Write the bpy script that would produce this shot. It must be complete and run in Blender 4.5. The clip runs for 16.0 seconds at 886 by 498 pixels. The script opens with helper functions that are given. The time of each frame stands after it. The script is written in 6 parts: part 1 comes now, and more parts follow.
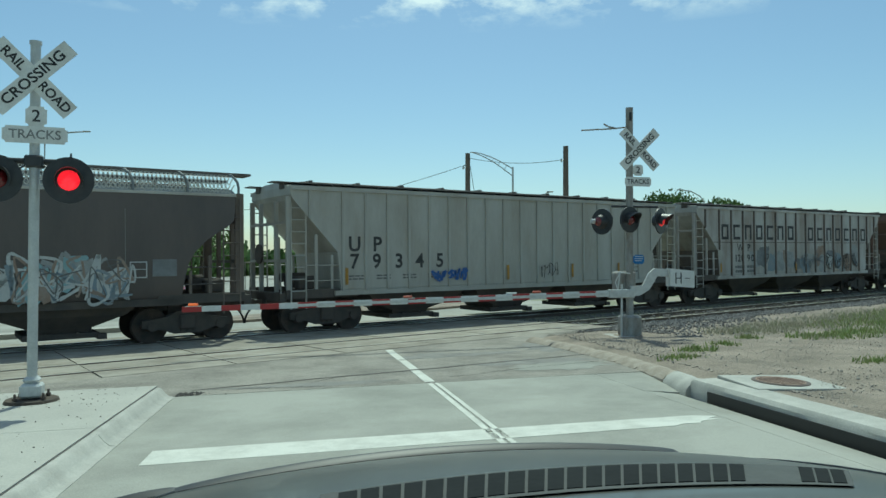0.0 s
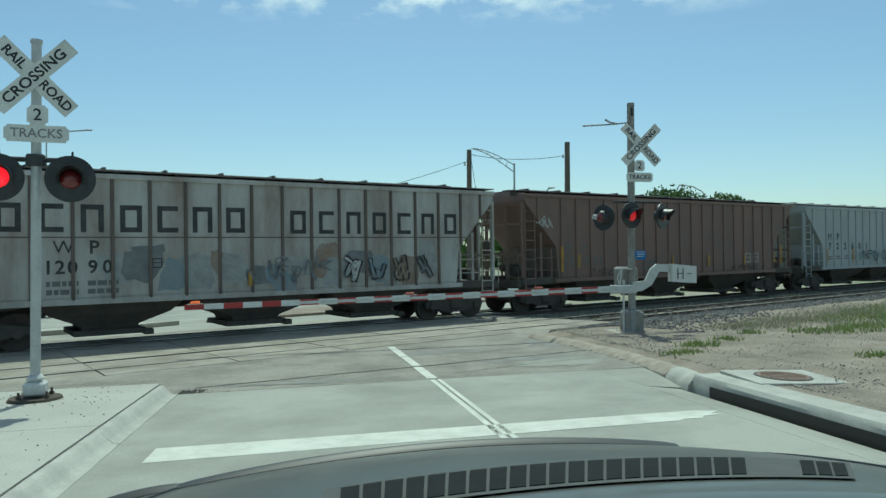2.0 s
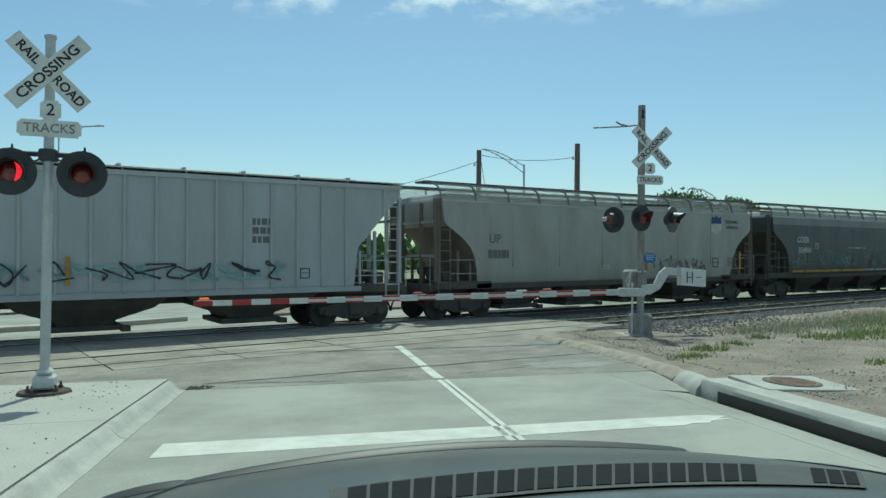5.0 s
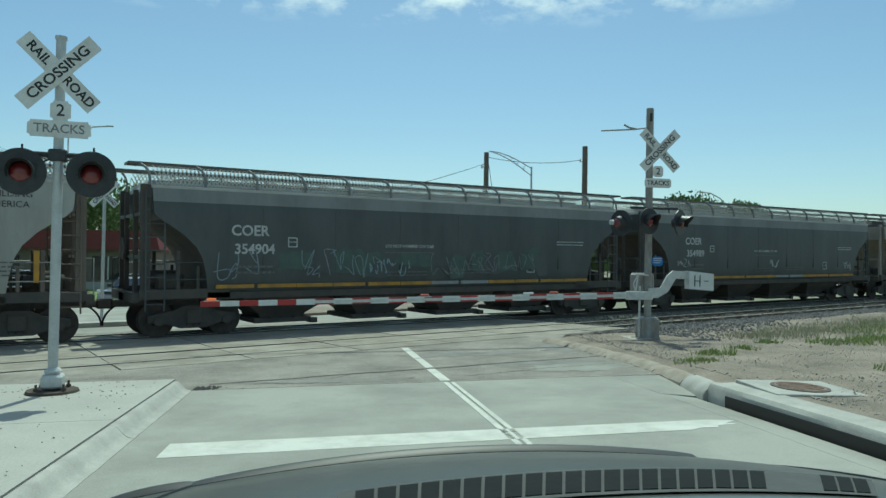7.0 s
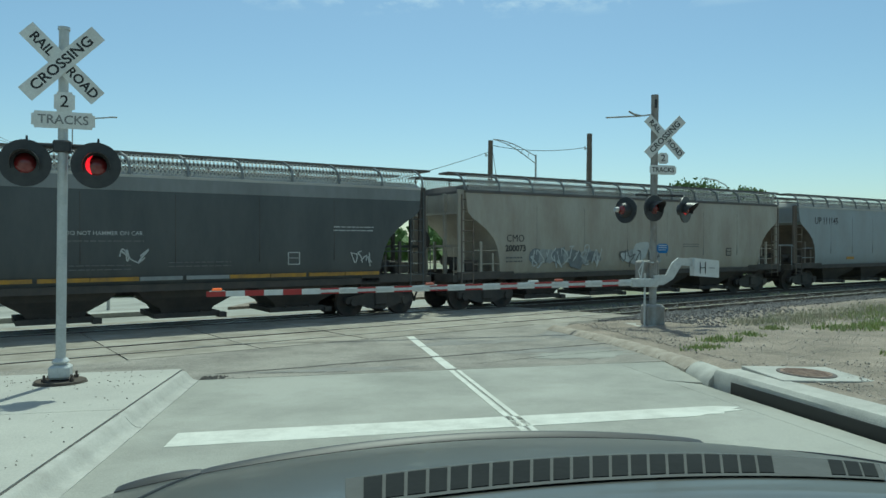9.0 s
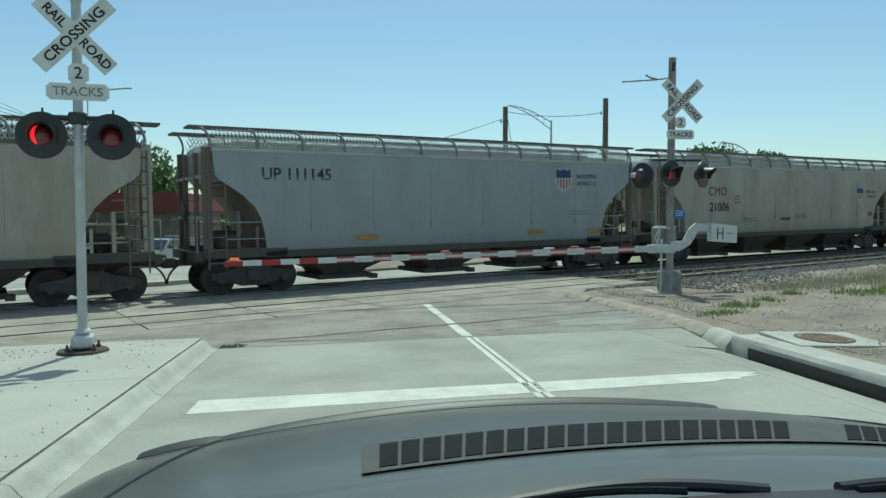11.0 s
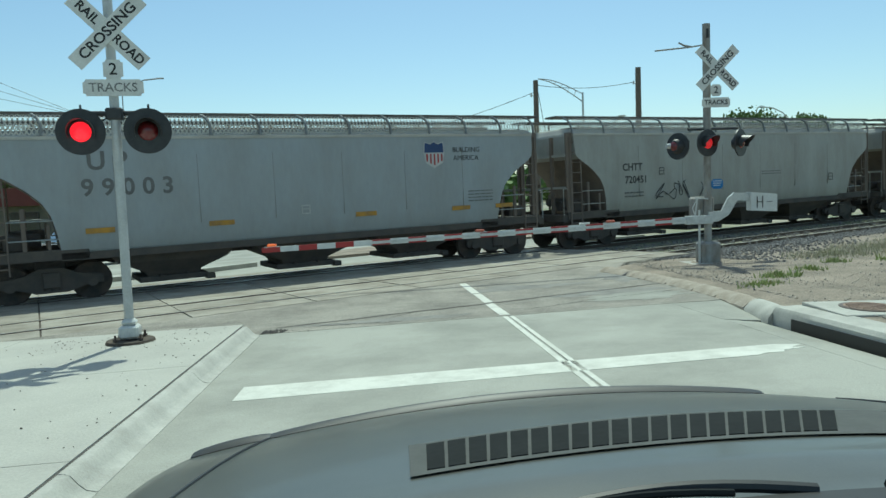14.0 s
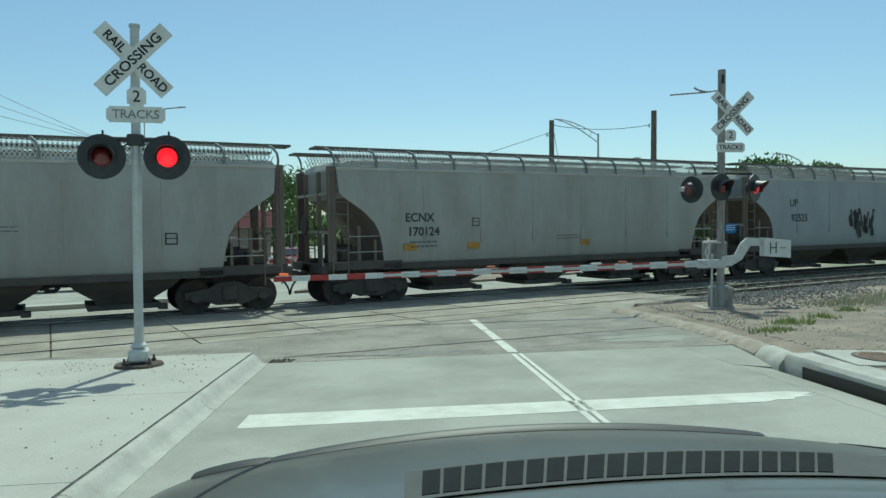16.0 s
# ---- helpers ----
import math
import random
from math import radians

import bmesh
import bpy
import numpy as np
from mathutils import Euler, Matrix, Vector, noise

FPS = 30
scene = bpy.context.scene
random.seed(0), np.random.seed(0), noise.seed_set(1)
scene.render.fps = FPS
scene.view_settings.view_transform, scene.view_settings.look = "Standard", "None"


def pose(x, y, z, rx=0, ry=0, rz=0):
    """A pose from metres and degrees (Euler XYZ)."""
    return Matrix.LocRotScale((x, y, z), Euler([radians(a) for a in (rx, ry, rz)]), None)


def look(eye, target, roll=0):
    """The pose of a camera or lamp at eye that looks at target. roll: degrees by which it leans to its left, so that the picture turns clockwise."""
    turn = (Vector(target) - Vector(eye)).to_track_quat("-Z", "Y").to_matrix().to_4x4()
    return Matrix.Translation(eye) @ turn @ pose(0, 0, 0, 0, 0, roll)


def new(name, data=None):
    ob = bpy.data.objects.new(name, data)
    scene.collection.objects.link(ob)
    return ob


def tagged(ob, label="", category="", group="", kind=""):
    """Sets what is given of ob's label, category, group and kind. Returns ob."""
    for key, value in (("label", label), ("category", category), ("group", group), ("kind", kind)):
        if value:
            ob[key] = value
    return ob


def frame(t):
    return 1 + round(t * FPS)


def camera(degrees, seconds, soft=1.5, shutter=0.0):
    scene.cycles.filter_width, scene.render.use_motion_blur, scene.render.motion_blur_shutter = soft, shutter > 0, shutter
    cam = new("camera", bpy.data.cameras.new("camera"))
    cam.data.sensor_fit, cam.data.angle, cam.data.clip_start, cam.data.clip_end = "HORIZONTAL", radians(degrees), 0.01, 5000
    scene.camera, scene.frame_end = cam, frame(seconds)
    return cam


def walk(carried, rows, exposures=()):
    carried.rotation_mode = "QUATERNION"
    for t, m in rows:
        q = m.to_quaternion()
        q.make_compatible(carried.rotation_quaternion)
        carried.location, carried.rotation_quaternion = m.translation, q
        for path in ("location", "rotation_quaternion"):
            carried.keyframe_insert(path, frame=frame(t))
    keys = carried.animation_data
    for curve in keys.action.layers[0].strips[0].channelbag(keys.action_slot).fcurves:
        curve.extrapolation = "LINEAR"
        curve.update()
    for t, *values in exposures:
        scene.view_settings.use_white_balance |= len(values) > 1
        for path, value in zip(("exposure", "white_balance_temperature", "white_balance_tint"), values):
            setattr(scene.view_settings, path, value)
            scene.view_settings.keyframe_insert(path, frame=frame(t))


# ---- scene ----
cam = camera(62.5, 16.0)
PATH = [
    (0, (0.003, -0.002, 1.716), (0.39, 1.96, 1.751), 0.1),
    (0.5, (-0.003, 0.001, 1.715), (0.383, 1.963, 1.748), 0.1),
    (1, (-0.002, 0.0, 1.715), (0.382, 1.963, 1.745), 0.0),
    (1.5, (0.003, -0.004, 1.712), (0.386, 1.959, 1.74), -0.1),
    (2, (0.005, -0.005, 1.713), (0.387, 1.958, 1.739), -0.2),
    (2.5, (0.006, -0.003, 1.712), (0.389, 1.96, 1.737), -0.3),
    (3, (0.006, -0.003, 1.713), (0.389, 1.959, 1.735), -0.3),
    (3.5, (0.003, -0.002, 1.714), (0.384, 1.961, 1.733), -0.2),
    (4, (0.004, -0.001, 1.712), (0.381, 1.963, 1.732), 0.1),
    (6.5, (-0.004, 0.002, 1.719), (0.339, 1.972, 1.753), 1.1),
    (7, (-0.003, 0.004, 1.718), (0.338, 1.975, 1.749), 1.0),
    (7.5, (-0.003, 0.01, 1.717), (0.338, 1.981, 1.743), 1.0),
    (8, (-0.006, 0.006, 1.716), (0.336, 1.977, 1.735), 0.9),
    (8.5, (-0.005, 0.003, 1.715), (0.334, 1.975, 1.726), 0.7),
    (9, (-0.006, 0.007, 1.714), (0.323, 1.98, 1.714), 0.6),
    (11.5, (0.005, 0.014, 1.716), (0.278, 1.992, 1.6), -0.3),
    (12, (0.017, 0.023, 1.731), (0.282, 2.0, 1.589), -1.0),
    (12.5, (0.009, 0.008, 1.75), (0.26, 1.985, 1.592), -1.6),
    (13, (0.004, 0.002, 1.762), (0.235, 1.982, 1.594), -2.0),
    (13.5, (-0.006, 0.001, 1.767), (0.207, 1.982, 1.602), -2.2),
    (14, (-0.01, 0.002, 1.769), (0.182, 1.987, 1.62), -2.1),
    (14.5, (-0.007, -0.003, 1.769), (0.174, 1.985, 1.643), -1.9),
    (15, (-0.006, -0.018, 1.774), (0.17, 1.972, 1.675), -1.6),
    (15.5, (-0.013, -0.04, 1.763), (0.16, 1.951, 1.686), -1.0),
    (16, (0.005, -0.035, 1.757), (0.166, 1.958, 1.706), -0.2),
]
walk(cam, [(t, look(eye, target, roll)) for t, eye, target, roll in PATH],
     [(0.0, -0.02, 5850, -17), (9.0, -0.02, 5850, -17), (12.0, 0.12, 5950, -14), (14.0, 0.18, 5950, -14), (15.0, 0.16, 5920, -15), (15.6, 0.07, 5900, -16), (16.0, 0.06, 5900, -16)])


# ---- light ----
SUN_EL, SUN_AZ = radians(62), math.atan2(0.207, 0.978)   # azimuth measured from +y towards +x
world = bpy.data.worlds.new("sky")
scene.world = world
world.use_nodes = True
wn = world.node_tree
sky = wn.nodes.new("ShaderNodeTexSky")
sky.sky_type, sky.sun_disc = "NISHITA", False
sky.sun_elevation, sky.sun_rotation = SUN_EL, SUN_AZ
sky.air_density, sky.dust_density, sky.ozone_density = 1.0, 0.8, 1.6
wn.nodes["Background"].inputs["Strength"].default_value = 0.108
# small fair-weather clouds that begin some way above the horizon, the same all round
wco, wno, wrm, wmx = (wn.nodes.new(k) for k in ("ShaderNodeTexCoord", "ShaderNodeTexNoise", "ShaderNodeMapRange", "ShaderNodeMix"))
wmp = wn.nodes.new("ShaderNodeMapping")
wmp.inputs["Scale"].default_value = (5.0, 5.0, 11.0)
wmx.data_type = "RGBA"
wno.inputs["Scale"].default_value, wno.inputs["Detail"].default_value, wno.inputs["Roughness"].default_value = 1.9, 7, 0.6
wrm.inputs[1].default_value, wrm.inputs[2].default_value, wrm.inputs[4].default_value = 0.50, 0.66, 0.75
wmx.inputs[7].default_value = (9.5, 9.6, 9.4, 1)
wn.links.new(wco.outputs["Generated"], wmp.inputs[0])
wn.links.new(wmp.outputs[0], wno.inputs["Vector"])
wn.links.new(wno.outputs[0], wrm.inputs[0])
wsp, whi, wmu = (wn.nodes.new(k) for k in ("ShaderNodeSeparateXYZ", "ShaderNodeMapRange", "ShaderNodeMath"))
whi.inputs[1].default_value, whi.inputs[2].default_value = 0.30, 0.335
wmu.operation = "MULTIPLY"
wn.links.new(wco.outputs["Generated"], wsp.inputs[0])
wn.links.new(wsp.outputs[2], whi.inputs[0])
wn.links.new(wrm.outputs[0], wmu.inputs[0])
wn.links.new(whi.outputs[0], wmu.inputs[1])
wn.links.new(wmu.outputs[0], wmx.inputs[0])
wn.links.new(sky.outputs[0], wmx.inputs[6])
wn.links.new(wmx.outputs[2], wn.nodes["Background"].inputs["Color"])
sun = new("sun", bpy.data.lights.new("sun", "SUN"))
sun.data.energy, sun.data.angle, sun.data.color = 3.3, radians(0.53), (1.0, 0.95, 0.86)
sun.matrix_world = look((20, 90, 170), (20 - math.sin(SUN_AZ) * math.cos(SUN_EL), 90 - math.cos(SUN_AZ) * math.cos(SUN_EL), 170 - math.sin(SUN_EL)))
scene.view_settings.exposure = 0.0


# ---- materials ----
def mat(name, colour, rough=0.6, metal=0.0, other=None, scale=4.0, amount=0.5, bump=0.0, fine=60.0, island=0.0, stretch=(1, 1, 1), emit=0.0, coat=0.0, grain=0.18, gloss=0.5):
    """A procedural surface: two scales of noise between two colours, fine relief, and a tone per object."""
    m = bpy.data.materials.new(name)
    m.use_nodes = True
    n, l = m.node_tree.nodes, m.node_tree.links
    b = n["Principled BSDF"]
    b.inputs["Roughness"].default_value, b.inputs["Metallic"].default_value = rough, metal
    b.inputs["Coat Weight"].default_value = coat
    b.inputs["Specular IOR Level"].default_value = gloss
    other = other or tuple(c * 0.7 for c in colour)
    co = n.new("ShaderNodeTexCoord")
    mp = n.new("ShaderNodeMapping")
    mp.inputs["Scale"].default_value = stretch
    l.new(co.outputs["Object"], mp.inputs[0])
    big, small = n.new("ShaderNodeTexNoise"), n.new("ShaderNodeTexNoise")
    big.inputs["Scale"].default_value, big.inputs["Detail"].default_value, big.inputs["Roughness"].default_value = scale, 6, 0.65
    small.inputs["Scale"].default_value, small.inputs["Detail"].default_value = fine, 3
    for t in (big, small):
        l.new(mp.outputs[0], t.inputs["Vector"])
    ramp = n.new("ShaderNodeMapRange")
    ramp.inputs[1].default_value, ramp.inputs[2].default_value, ramp.inputs[4].default_value = 0.38, 0.68, amount
    l.new(big.outputs[0], ramp.inputs[0])
    mix = n.new("ShaderNodeMix")
    mix.data_type = "RGBA"
    mix.inputs[6].default_value, mix.inputs[7].default_value = (*colour, 1), (*other, 1)
    l.new(ramp.outputs[0], mix.inputs[0])
    tone = n.new("ShaderNodeMapRange")
    tone.inputs[3].default_value, tone.inputs[4].default_value = 1 - grain, 1 + grain
    l.new(small.outputs[0], tone.inputs[0])
    last = tone.outputs[0]
    if island:
        info = n.new("ShaderNodeObjectInfo")
        each = n.new("ShaderNodeMapRange")
        each.inputs[3].default_value, each.inputs[4].default_value = 1 - island, 1 + island
        l.new(info.outputs["Random"], each.inputs[0])
        mul = n.new("ShaderNodeMath")
        mul.operation = "MULTIPLY"
        l.new(last, mul.inputs[0]), l.new(each.outputs[0], mul.inputs[1])
        last = mul.outputs[0]
    bright = n.new("ShaderNodeVectorMath")
    bright.operation = "SCALE"
    l.new(mix.outputs[2], bright.inputs[0]), l.new(last, bright.inputs[3])
    l.new(bright.outputs[0], b.inputs["Base Color"])
    if bump:
        bp = n.new("ShaderNodeBump")
        bp.inputs["Strength"].default_value, bp.inputs["Distance"].default_value = bump, 0.02
        l.new(small.outputs[0], bp.inputs["Height"]), l.new(bp.outputs[0], b.inputs["Normal"])
    if emit:
        b.inputs["Emission Color"].default_value, b.inputs["Emission Strength"].default_value = (*colour, 1), emit
    return m


CONCRETE = mat("concrete", (0.355, 0.35, 0.308), 0.9, other=(0.24, 0.237, 0.207), scale=0.55, amount=0.95, bump=0.3, fine=60, island=0.06, gloss=0.3)
MEDIAN = mat("median_concrete", (0.43, 0.42, 0.37), 0.88, other=(0.36, 0.347, 0.31), scale=0.7, amount=0.9, bump=0.25, fine=45, island=0.04)
PEBBLE = mat("verge_pebble", (0.46, 0.41, 0.35), 0.9, other=(0.30, 0.27, 0.23), scale=9, amount=1)
KERB = mat("kerb_concrete", (0.45, 0.44, 0.395), 0.85, other=(0.33, 0.32, 0.285), scale=2.6, amount=0.9, bump=0.3, fine=50)
OLD_PAVING = mat("old_paving", (0.325, 0.302, 0.262), 0.95, other=(0.185, 0.172, 0.152), scale=0.9, amount=0.9, bump=1.0, fine=34, grain=0.55, gloss=0.2)
PANEL = mat("crossing_panel", (0.34, 0.315, 0.265), 0.9, other=(0.19, 0.165, 0.13), scale=1.2, amount=0.9, bump=0.3, fine=40, island=0.10)
JOINT = mat("dark_joint", (0.10, 0.09, 0.08), 0.95, scale=5)
RUST_GROOVE = mat("rusty_groove", (0.09, 0.07, 0.052), 0.95, other=(0.06, 0.05, 0.04), scale=3, amount=1)
PAINT = mat("road_paint", (0.62, 0.615, 0.55), 0.8, other=(0.46, 0.455, 0.40), scale=3.2, amount=0.9, bump=0.15, fine=70)
OLD_KERB = mat("worn_kerb", (0.40, 0.35, 0.29), 0.95, other=(0.27, 0.23, 0.18), scale=4, amount=1, bump=1.0, fine=40)
DIRT = mat("dirt", (0.31, 0.262, 0.212), 0.95, other=(0.18, 0.155, 0.125), scale=0.9, amount=1, bump=1.0, fine=30, grain=0.6, gloss=0.2)
GROUND = mat("ground", (0.30, 0.27, 0.21), 0.95, other=(0.12, 0.16, 0.06), scale=0.15, amount=0.9, bump=0.5, fine=8)
LAWN = mat("lawn", (0.12, 0.19, 0.04), 0.95, other=(0.20, 0.24, 0.07), scale=0.8, amount=0.8, bump=0.8, fine=30)
BALLAST = mat("ballast", (0.075, 0.07, 0.066), 0.95, other=(0.055, 0.052, 0.05), scale=6, amount=1, bump=1.0, fine=18)
STONE = mat("ballast_stone", (0.26, 0.245, 0.23), 0.9, other=(0.10, 0.095, 0.09), scale=9, amount=1)
TIE = mat("tie_wood", (0.07, 0.06, 0.05), 0.95, other=(0.14, 0.125, 0.11), scale=3, amount=1, bump=0.5, stretch=(4, 0.6, 4))
RAIL = mat("rail_steel", (0.11, 0.085, 0.07), 0.6, 0.4, other=(0.07, 0.055, 0.045), scale=4)
RAIL_TOP = mat("polished_rail", (0.60, 0.58, 0.55), 0.35, 1.0, scale=2, amount=0.2)
GALV = mat("galvanised_steel", (0.52, 0.53, 0.52), 0.55, 0.35, other=(0.40, 0.41, 0.40), scale=5, amount=0.8)
ALU = mat("aluminium_paint", (0.60, 0.61, 0.59), 0.5, 0.2, other=(0.44, 0.44, 0.42), scale=6, amount=0.8)
SIGN_WHITE = mat("sign_white", (0.70, 0.70, 0.67), 0.55, other=(0.55, 0.54, 0.50), scale=3, amount=0.8)
BLACK = mat("black_paint", (0.018, 0.018, 0.018), 0.55, scale=6)
BLACK_HOOD = mat("black_housing", (0.025, 0.026, 0.028), 0.45, other=(0.05, 0.05, 0.05), scale=7, amount=0.7)
LENS_OFF = mat("red_lens", (0.13, 0.012, 0.014), 0.2, other=(0.12, 0.01, 0.01), scale=20, coat=0.5)
LENS_ON = mat("lit_red_lens", (1.0, 0.012, 0.03), 0.3, scale=90, emit=1.25)
# the lit lens shows its separate diodes
ln, ll = LENS_ON.node_tree.nodes, LENS_ON.node_tree.links
lv, lm = ln.new("ShaderNodeTexVoronoi"), ln.new("ShaderNodeMapRange")
lv.inputs["Scale"].default_value = 46
lm.inputs[1].default_value, lm.inputs[2].default_value, lm.inputs[3].default_value, lm.inputs[4].default_value = 0.15, 0.6, 1.9, 0.75
lc = ln.new("ShaderNodeTexCoord")
ll.new(lc.outputs["Object"], lv.inputs["Vector"]), ll.new(lv.outputs["Distance"], lm.inputs[0])
ll.new(lm.outputs[0], ln["Principled BSDF"].inputs["Emission Strength"])
LENS_DIM = mat("lit_red_lens_far", (0.8, 0.02, 0.03), 0.3, scale=90, emit=0.35)
ORANGE = mat("gate_lamp_orange", (0.85, 0.16, 0.04), 0.3, scale=20, amount=0.4, emit=0.35)
GATE_LAMP = mat("gate_lamp_dim", (0.42, 0.10, 0.06), 0.35, scale=20, amount=0.4)
GATE_WHITE = mat("gate_white", (0.66, 0.67, 0.65), 0.5, other=(0.5, 0.5, 0.48), scale=4)
GATE_RED = mat("gate_red", (0.36, 0.03, 0.03), 0.5, other=(0.26, 0.03, 0.03), scale=6)
BLUE_SIGN = mat("blue_sign", (0.02, 0.16, 0.42), 0.5, scale=5)
WOOD_POLE = mat("pole_wood", (0.12, 0.095, 0.075), 0.95, other=(0.2, 0.17, 0.14), scale=6, amount=1, stretch=(6, 6, 0.5))
LEAF = mat("leaves", (0.10, 0.165, 0.045), 0.8, other=(0.15, 0.21, 0.06), scale=2, amount=1)
WEED = mat("weeds", (0.30, 0.37, 0.12), 0.9, other=(0.36, 0.38, 0.17), scale=2.5, amount=1)
STRAW = mat("dry_grass", (0.47, 0.42, 0.32), 0.95, other=(0.33, 0.35, 0.19), scale=2.5, amount=1)
BARK = mat("bark", (0.10, 0.075, 0.05), 0.95, scale=6)
CAR_WHITE = mat("white_car_paint", (0.78, 0.78, 0.78), 0.25, scale=2, amount=0.1, coat=1.0)
CAR_GREY = mat("grey_car_paint", (0.30, 0.31, 0.33), 0.3, 0.3, scale=2, amount=0.1, coat=1.0)
CAR_DARK = mat("dark_car_paint", (0.05, 0.05, 0.06), 0.3, scale=2, amount=0.1, coat=1.0)
CAR_RED = mat("red_car_paint", (0.30, 0.02, 0.02), 0.3, scale=2, amount=0.1, coat=1.0)
GLASS_DARK = mat("car_glass", (0.02, 0.025, 0.03), 0.08, scale=2, amount=0.2, coat=0.6)
TYRE = mat("tyre_rubber", (0.02, 0.02, 0.02), 0.85, scale=8)
CHROME = mat("chrome", (0.6, 0.6, 0.6), 0.2, 1.0, scale=4, amount=0.2)
HOOD = mat("hood_paint", (0.10, 0.102, 0.088), 0.30, 0.1, other=(0.066, 0.068, 0.06), scale=1.6, amount=0.6, fine=300, coat=0.12)
TRIM = mat("black_trim", (0.022, 0.023, 0.024), 0.5, scale=5)
DULL_BLACK = mat("dull_black", (0.024, 0.026, 0.026), 1.0, scale=5, gloss=0.1)
REFLECTED_GREY = mat("reflected_vent_grey", (0.085, 0.088, 0.083), 0.8, scale=9, amount=0.5, gloss=0.3)
BRICK_WALL = mat("building_wall", (0.20, 0.16, 0.13), 0.9, other=(0.13, 0.11, 0.10), scale=1.5, amount=0.9)
PALE_WALL = mat("pale_wall", (0.42, 0.40, 0.36), 0.9, scale=1)
RED_ROOF = mat("red_roof", (0.15, 0.03, 0.03), 0.7, other=(0.10, 0.02, 0.02), scale=1)
YELLOW = mat("yellow_fascia", (0.55, 0.42, 0.10), 0.6, scale=2)


# ---- mesh tools ----
def mesh_of(bm, name, smooth=False):
    me = bpy.data.meshes.new(name)
    bm.normal_update()
    bm.to_mesh(me)
    bm.free()
    if smooth:
        for p in me.polygons:
            p.use_smooth = True
        me.set_sharp_from_angle(angle=radians(38))
    return me


def part(name, bm, material, parent=None, label="", m=None, smooth=False):
    """Links a bmesh, or a mesh, as one object under its thing."""
    me = bm if isinstance(bm, bpy.types.Mesh) else mesh_of(bm, name, smooth)
    if material and not me.materials:
        me.materials.append(material)
    ob = new(name, me)
    if parent is not None:
        ob.parent = parent
    if m is not None:
        ob.matrix_local = m
    if label:
        ob["label"] = label
    return ob


def thing(name, m, label, category, group="", kind=""):
    ob = new(name)
    ob.matrix_world = m
    ob.empty_display_size = 0.2
    return tagged(ob, label, category, group, kind)


def box(bm, x0, x1, y0, y1, z0, z1, bevel=0.0, m=None):
    r = bmesh.ops.create_cube(bm, size=1.0)
    vs = r["verts"]
    bmesh.ops.scale(bm, vec=(x1 - x0, y1 - y0, z1 - z0), verts=vs)
    bmesh.ops.translate(bm, vec=((x0 + x1) / 2, (y0 + y1) / 2, (z0 + z1) / 2), verts=vs)
    if bevel:
        es = {e for v in vs for e in v.link_edges}
        r = bmesh.ops.bevel(bm, geom=list(es), offset=bevel, segments=1, affect="EDGES", clamp_overlap=True)
        vs = list({v for f in r["faces"] for v in f.verts} | {v for v in vs if v.is_valid})
    if m is not None:
        bmesh.ops.transform(bm, matrix=m, verts=vs)
    return bm


def tube(bm, a, b, r0, r1=None, seg=10):
    a, b = Vector(a), Vector(b)
    d = b - a
    m = Matrix.Translation((a + b) / 2) @ d.to_track_quat("Z", "Y").to_matrix().to_4x4()
    bmesh.ops.create_cone(bm, cap_ends=True, segments=seg, radius1=r0, radius2=r0 if r1 is None else r1, depth=d.length, matrix=m)
    return bm


def bent(bm, pts, r, seg=8):
    """One round bar swept along a line of points."""
    pts = [Vector(p) for p in pts]
    rings = []
    for k, p in enumerate(pts):
        d = (pts[min(k + 1, len(pts) - 1)] - pts[max(k - 1, 0)]).normalized()
        q = d.to_track_quat("Z", "Y")
        rings.append([bm.verts.new(p + q @ Vector((math.cos(i * math.tau / seg) * r, math.sin(i * math.tau / seg) * r, 0))) for i in range(seg)])
    new_faces = [bm.faces.new(rings[0][::-1]), bm.faces.new(rings[-1])]
    for u, w in zip(rings, rings[1:]):
        # match the rings' starts, so that the bar does not twist
        s = min(range(seg), key=lambda k: (u[0].co - w[k].co).length)
        w[:] = w[s:] + w[:s]
        for i in range(seg):
            new_faces.append(bm.faces.new((u[i], u[(i + 1) % seg], w[(i + 1) % seg], w[i])))
    bmesh.ops.recalc_face_normals(bm, faces=new_faces)
    return bm


def prism(bm, pts, y0, y1, bevel=0.0):
    """A polygon in the xz plane pulled out from y0 to y1."""
    a = [bm.verts.new((x, y0, z)) for x, z in pts]
    b = [bm.verts.new((x, y1, z)) for x, z in pts]
    n = len(pts)
    bm.faces.new(a), bm.faces.new(b[::-1])
    for i in range(n):
        bm.faces.new((a[i], b[i], b[(i + 1) % n], a[(i + 1) % n]))
    bmesh.ops.recalc_face_normals(bm, faces=bm.faces[:])
    return bm


def loft(bm, levels):
    """Stacked rectangles (z, x0, x1, half width) as one closed skin."""
    rings = []
    for z, x0, x1, w in levels:
        rings.append([bm.verts.new(p) for p in ((x0, -w, z), (x1, -w, z), (x1, w, z), (x0, w, z))])
    bm.faces.new(rings[0][::-1]), bm.faces.new(rings[-1])
    for a, b in zip(rings, rings[1:]):
        for i in range(4):
            bm.faces.new((a[i], a[(i + 1) % 4], b[(i + 1) % 4], b[i]))
    bmesh.ops.recalc_face_normals(bm, faces=bm.faces[:])
    return bm


TEXTS = {}


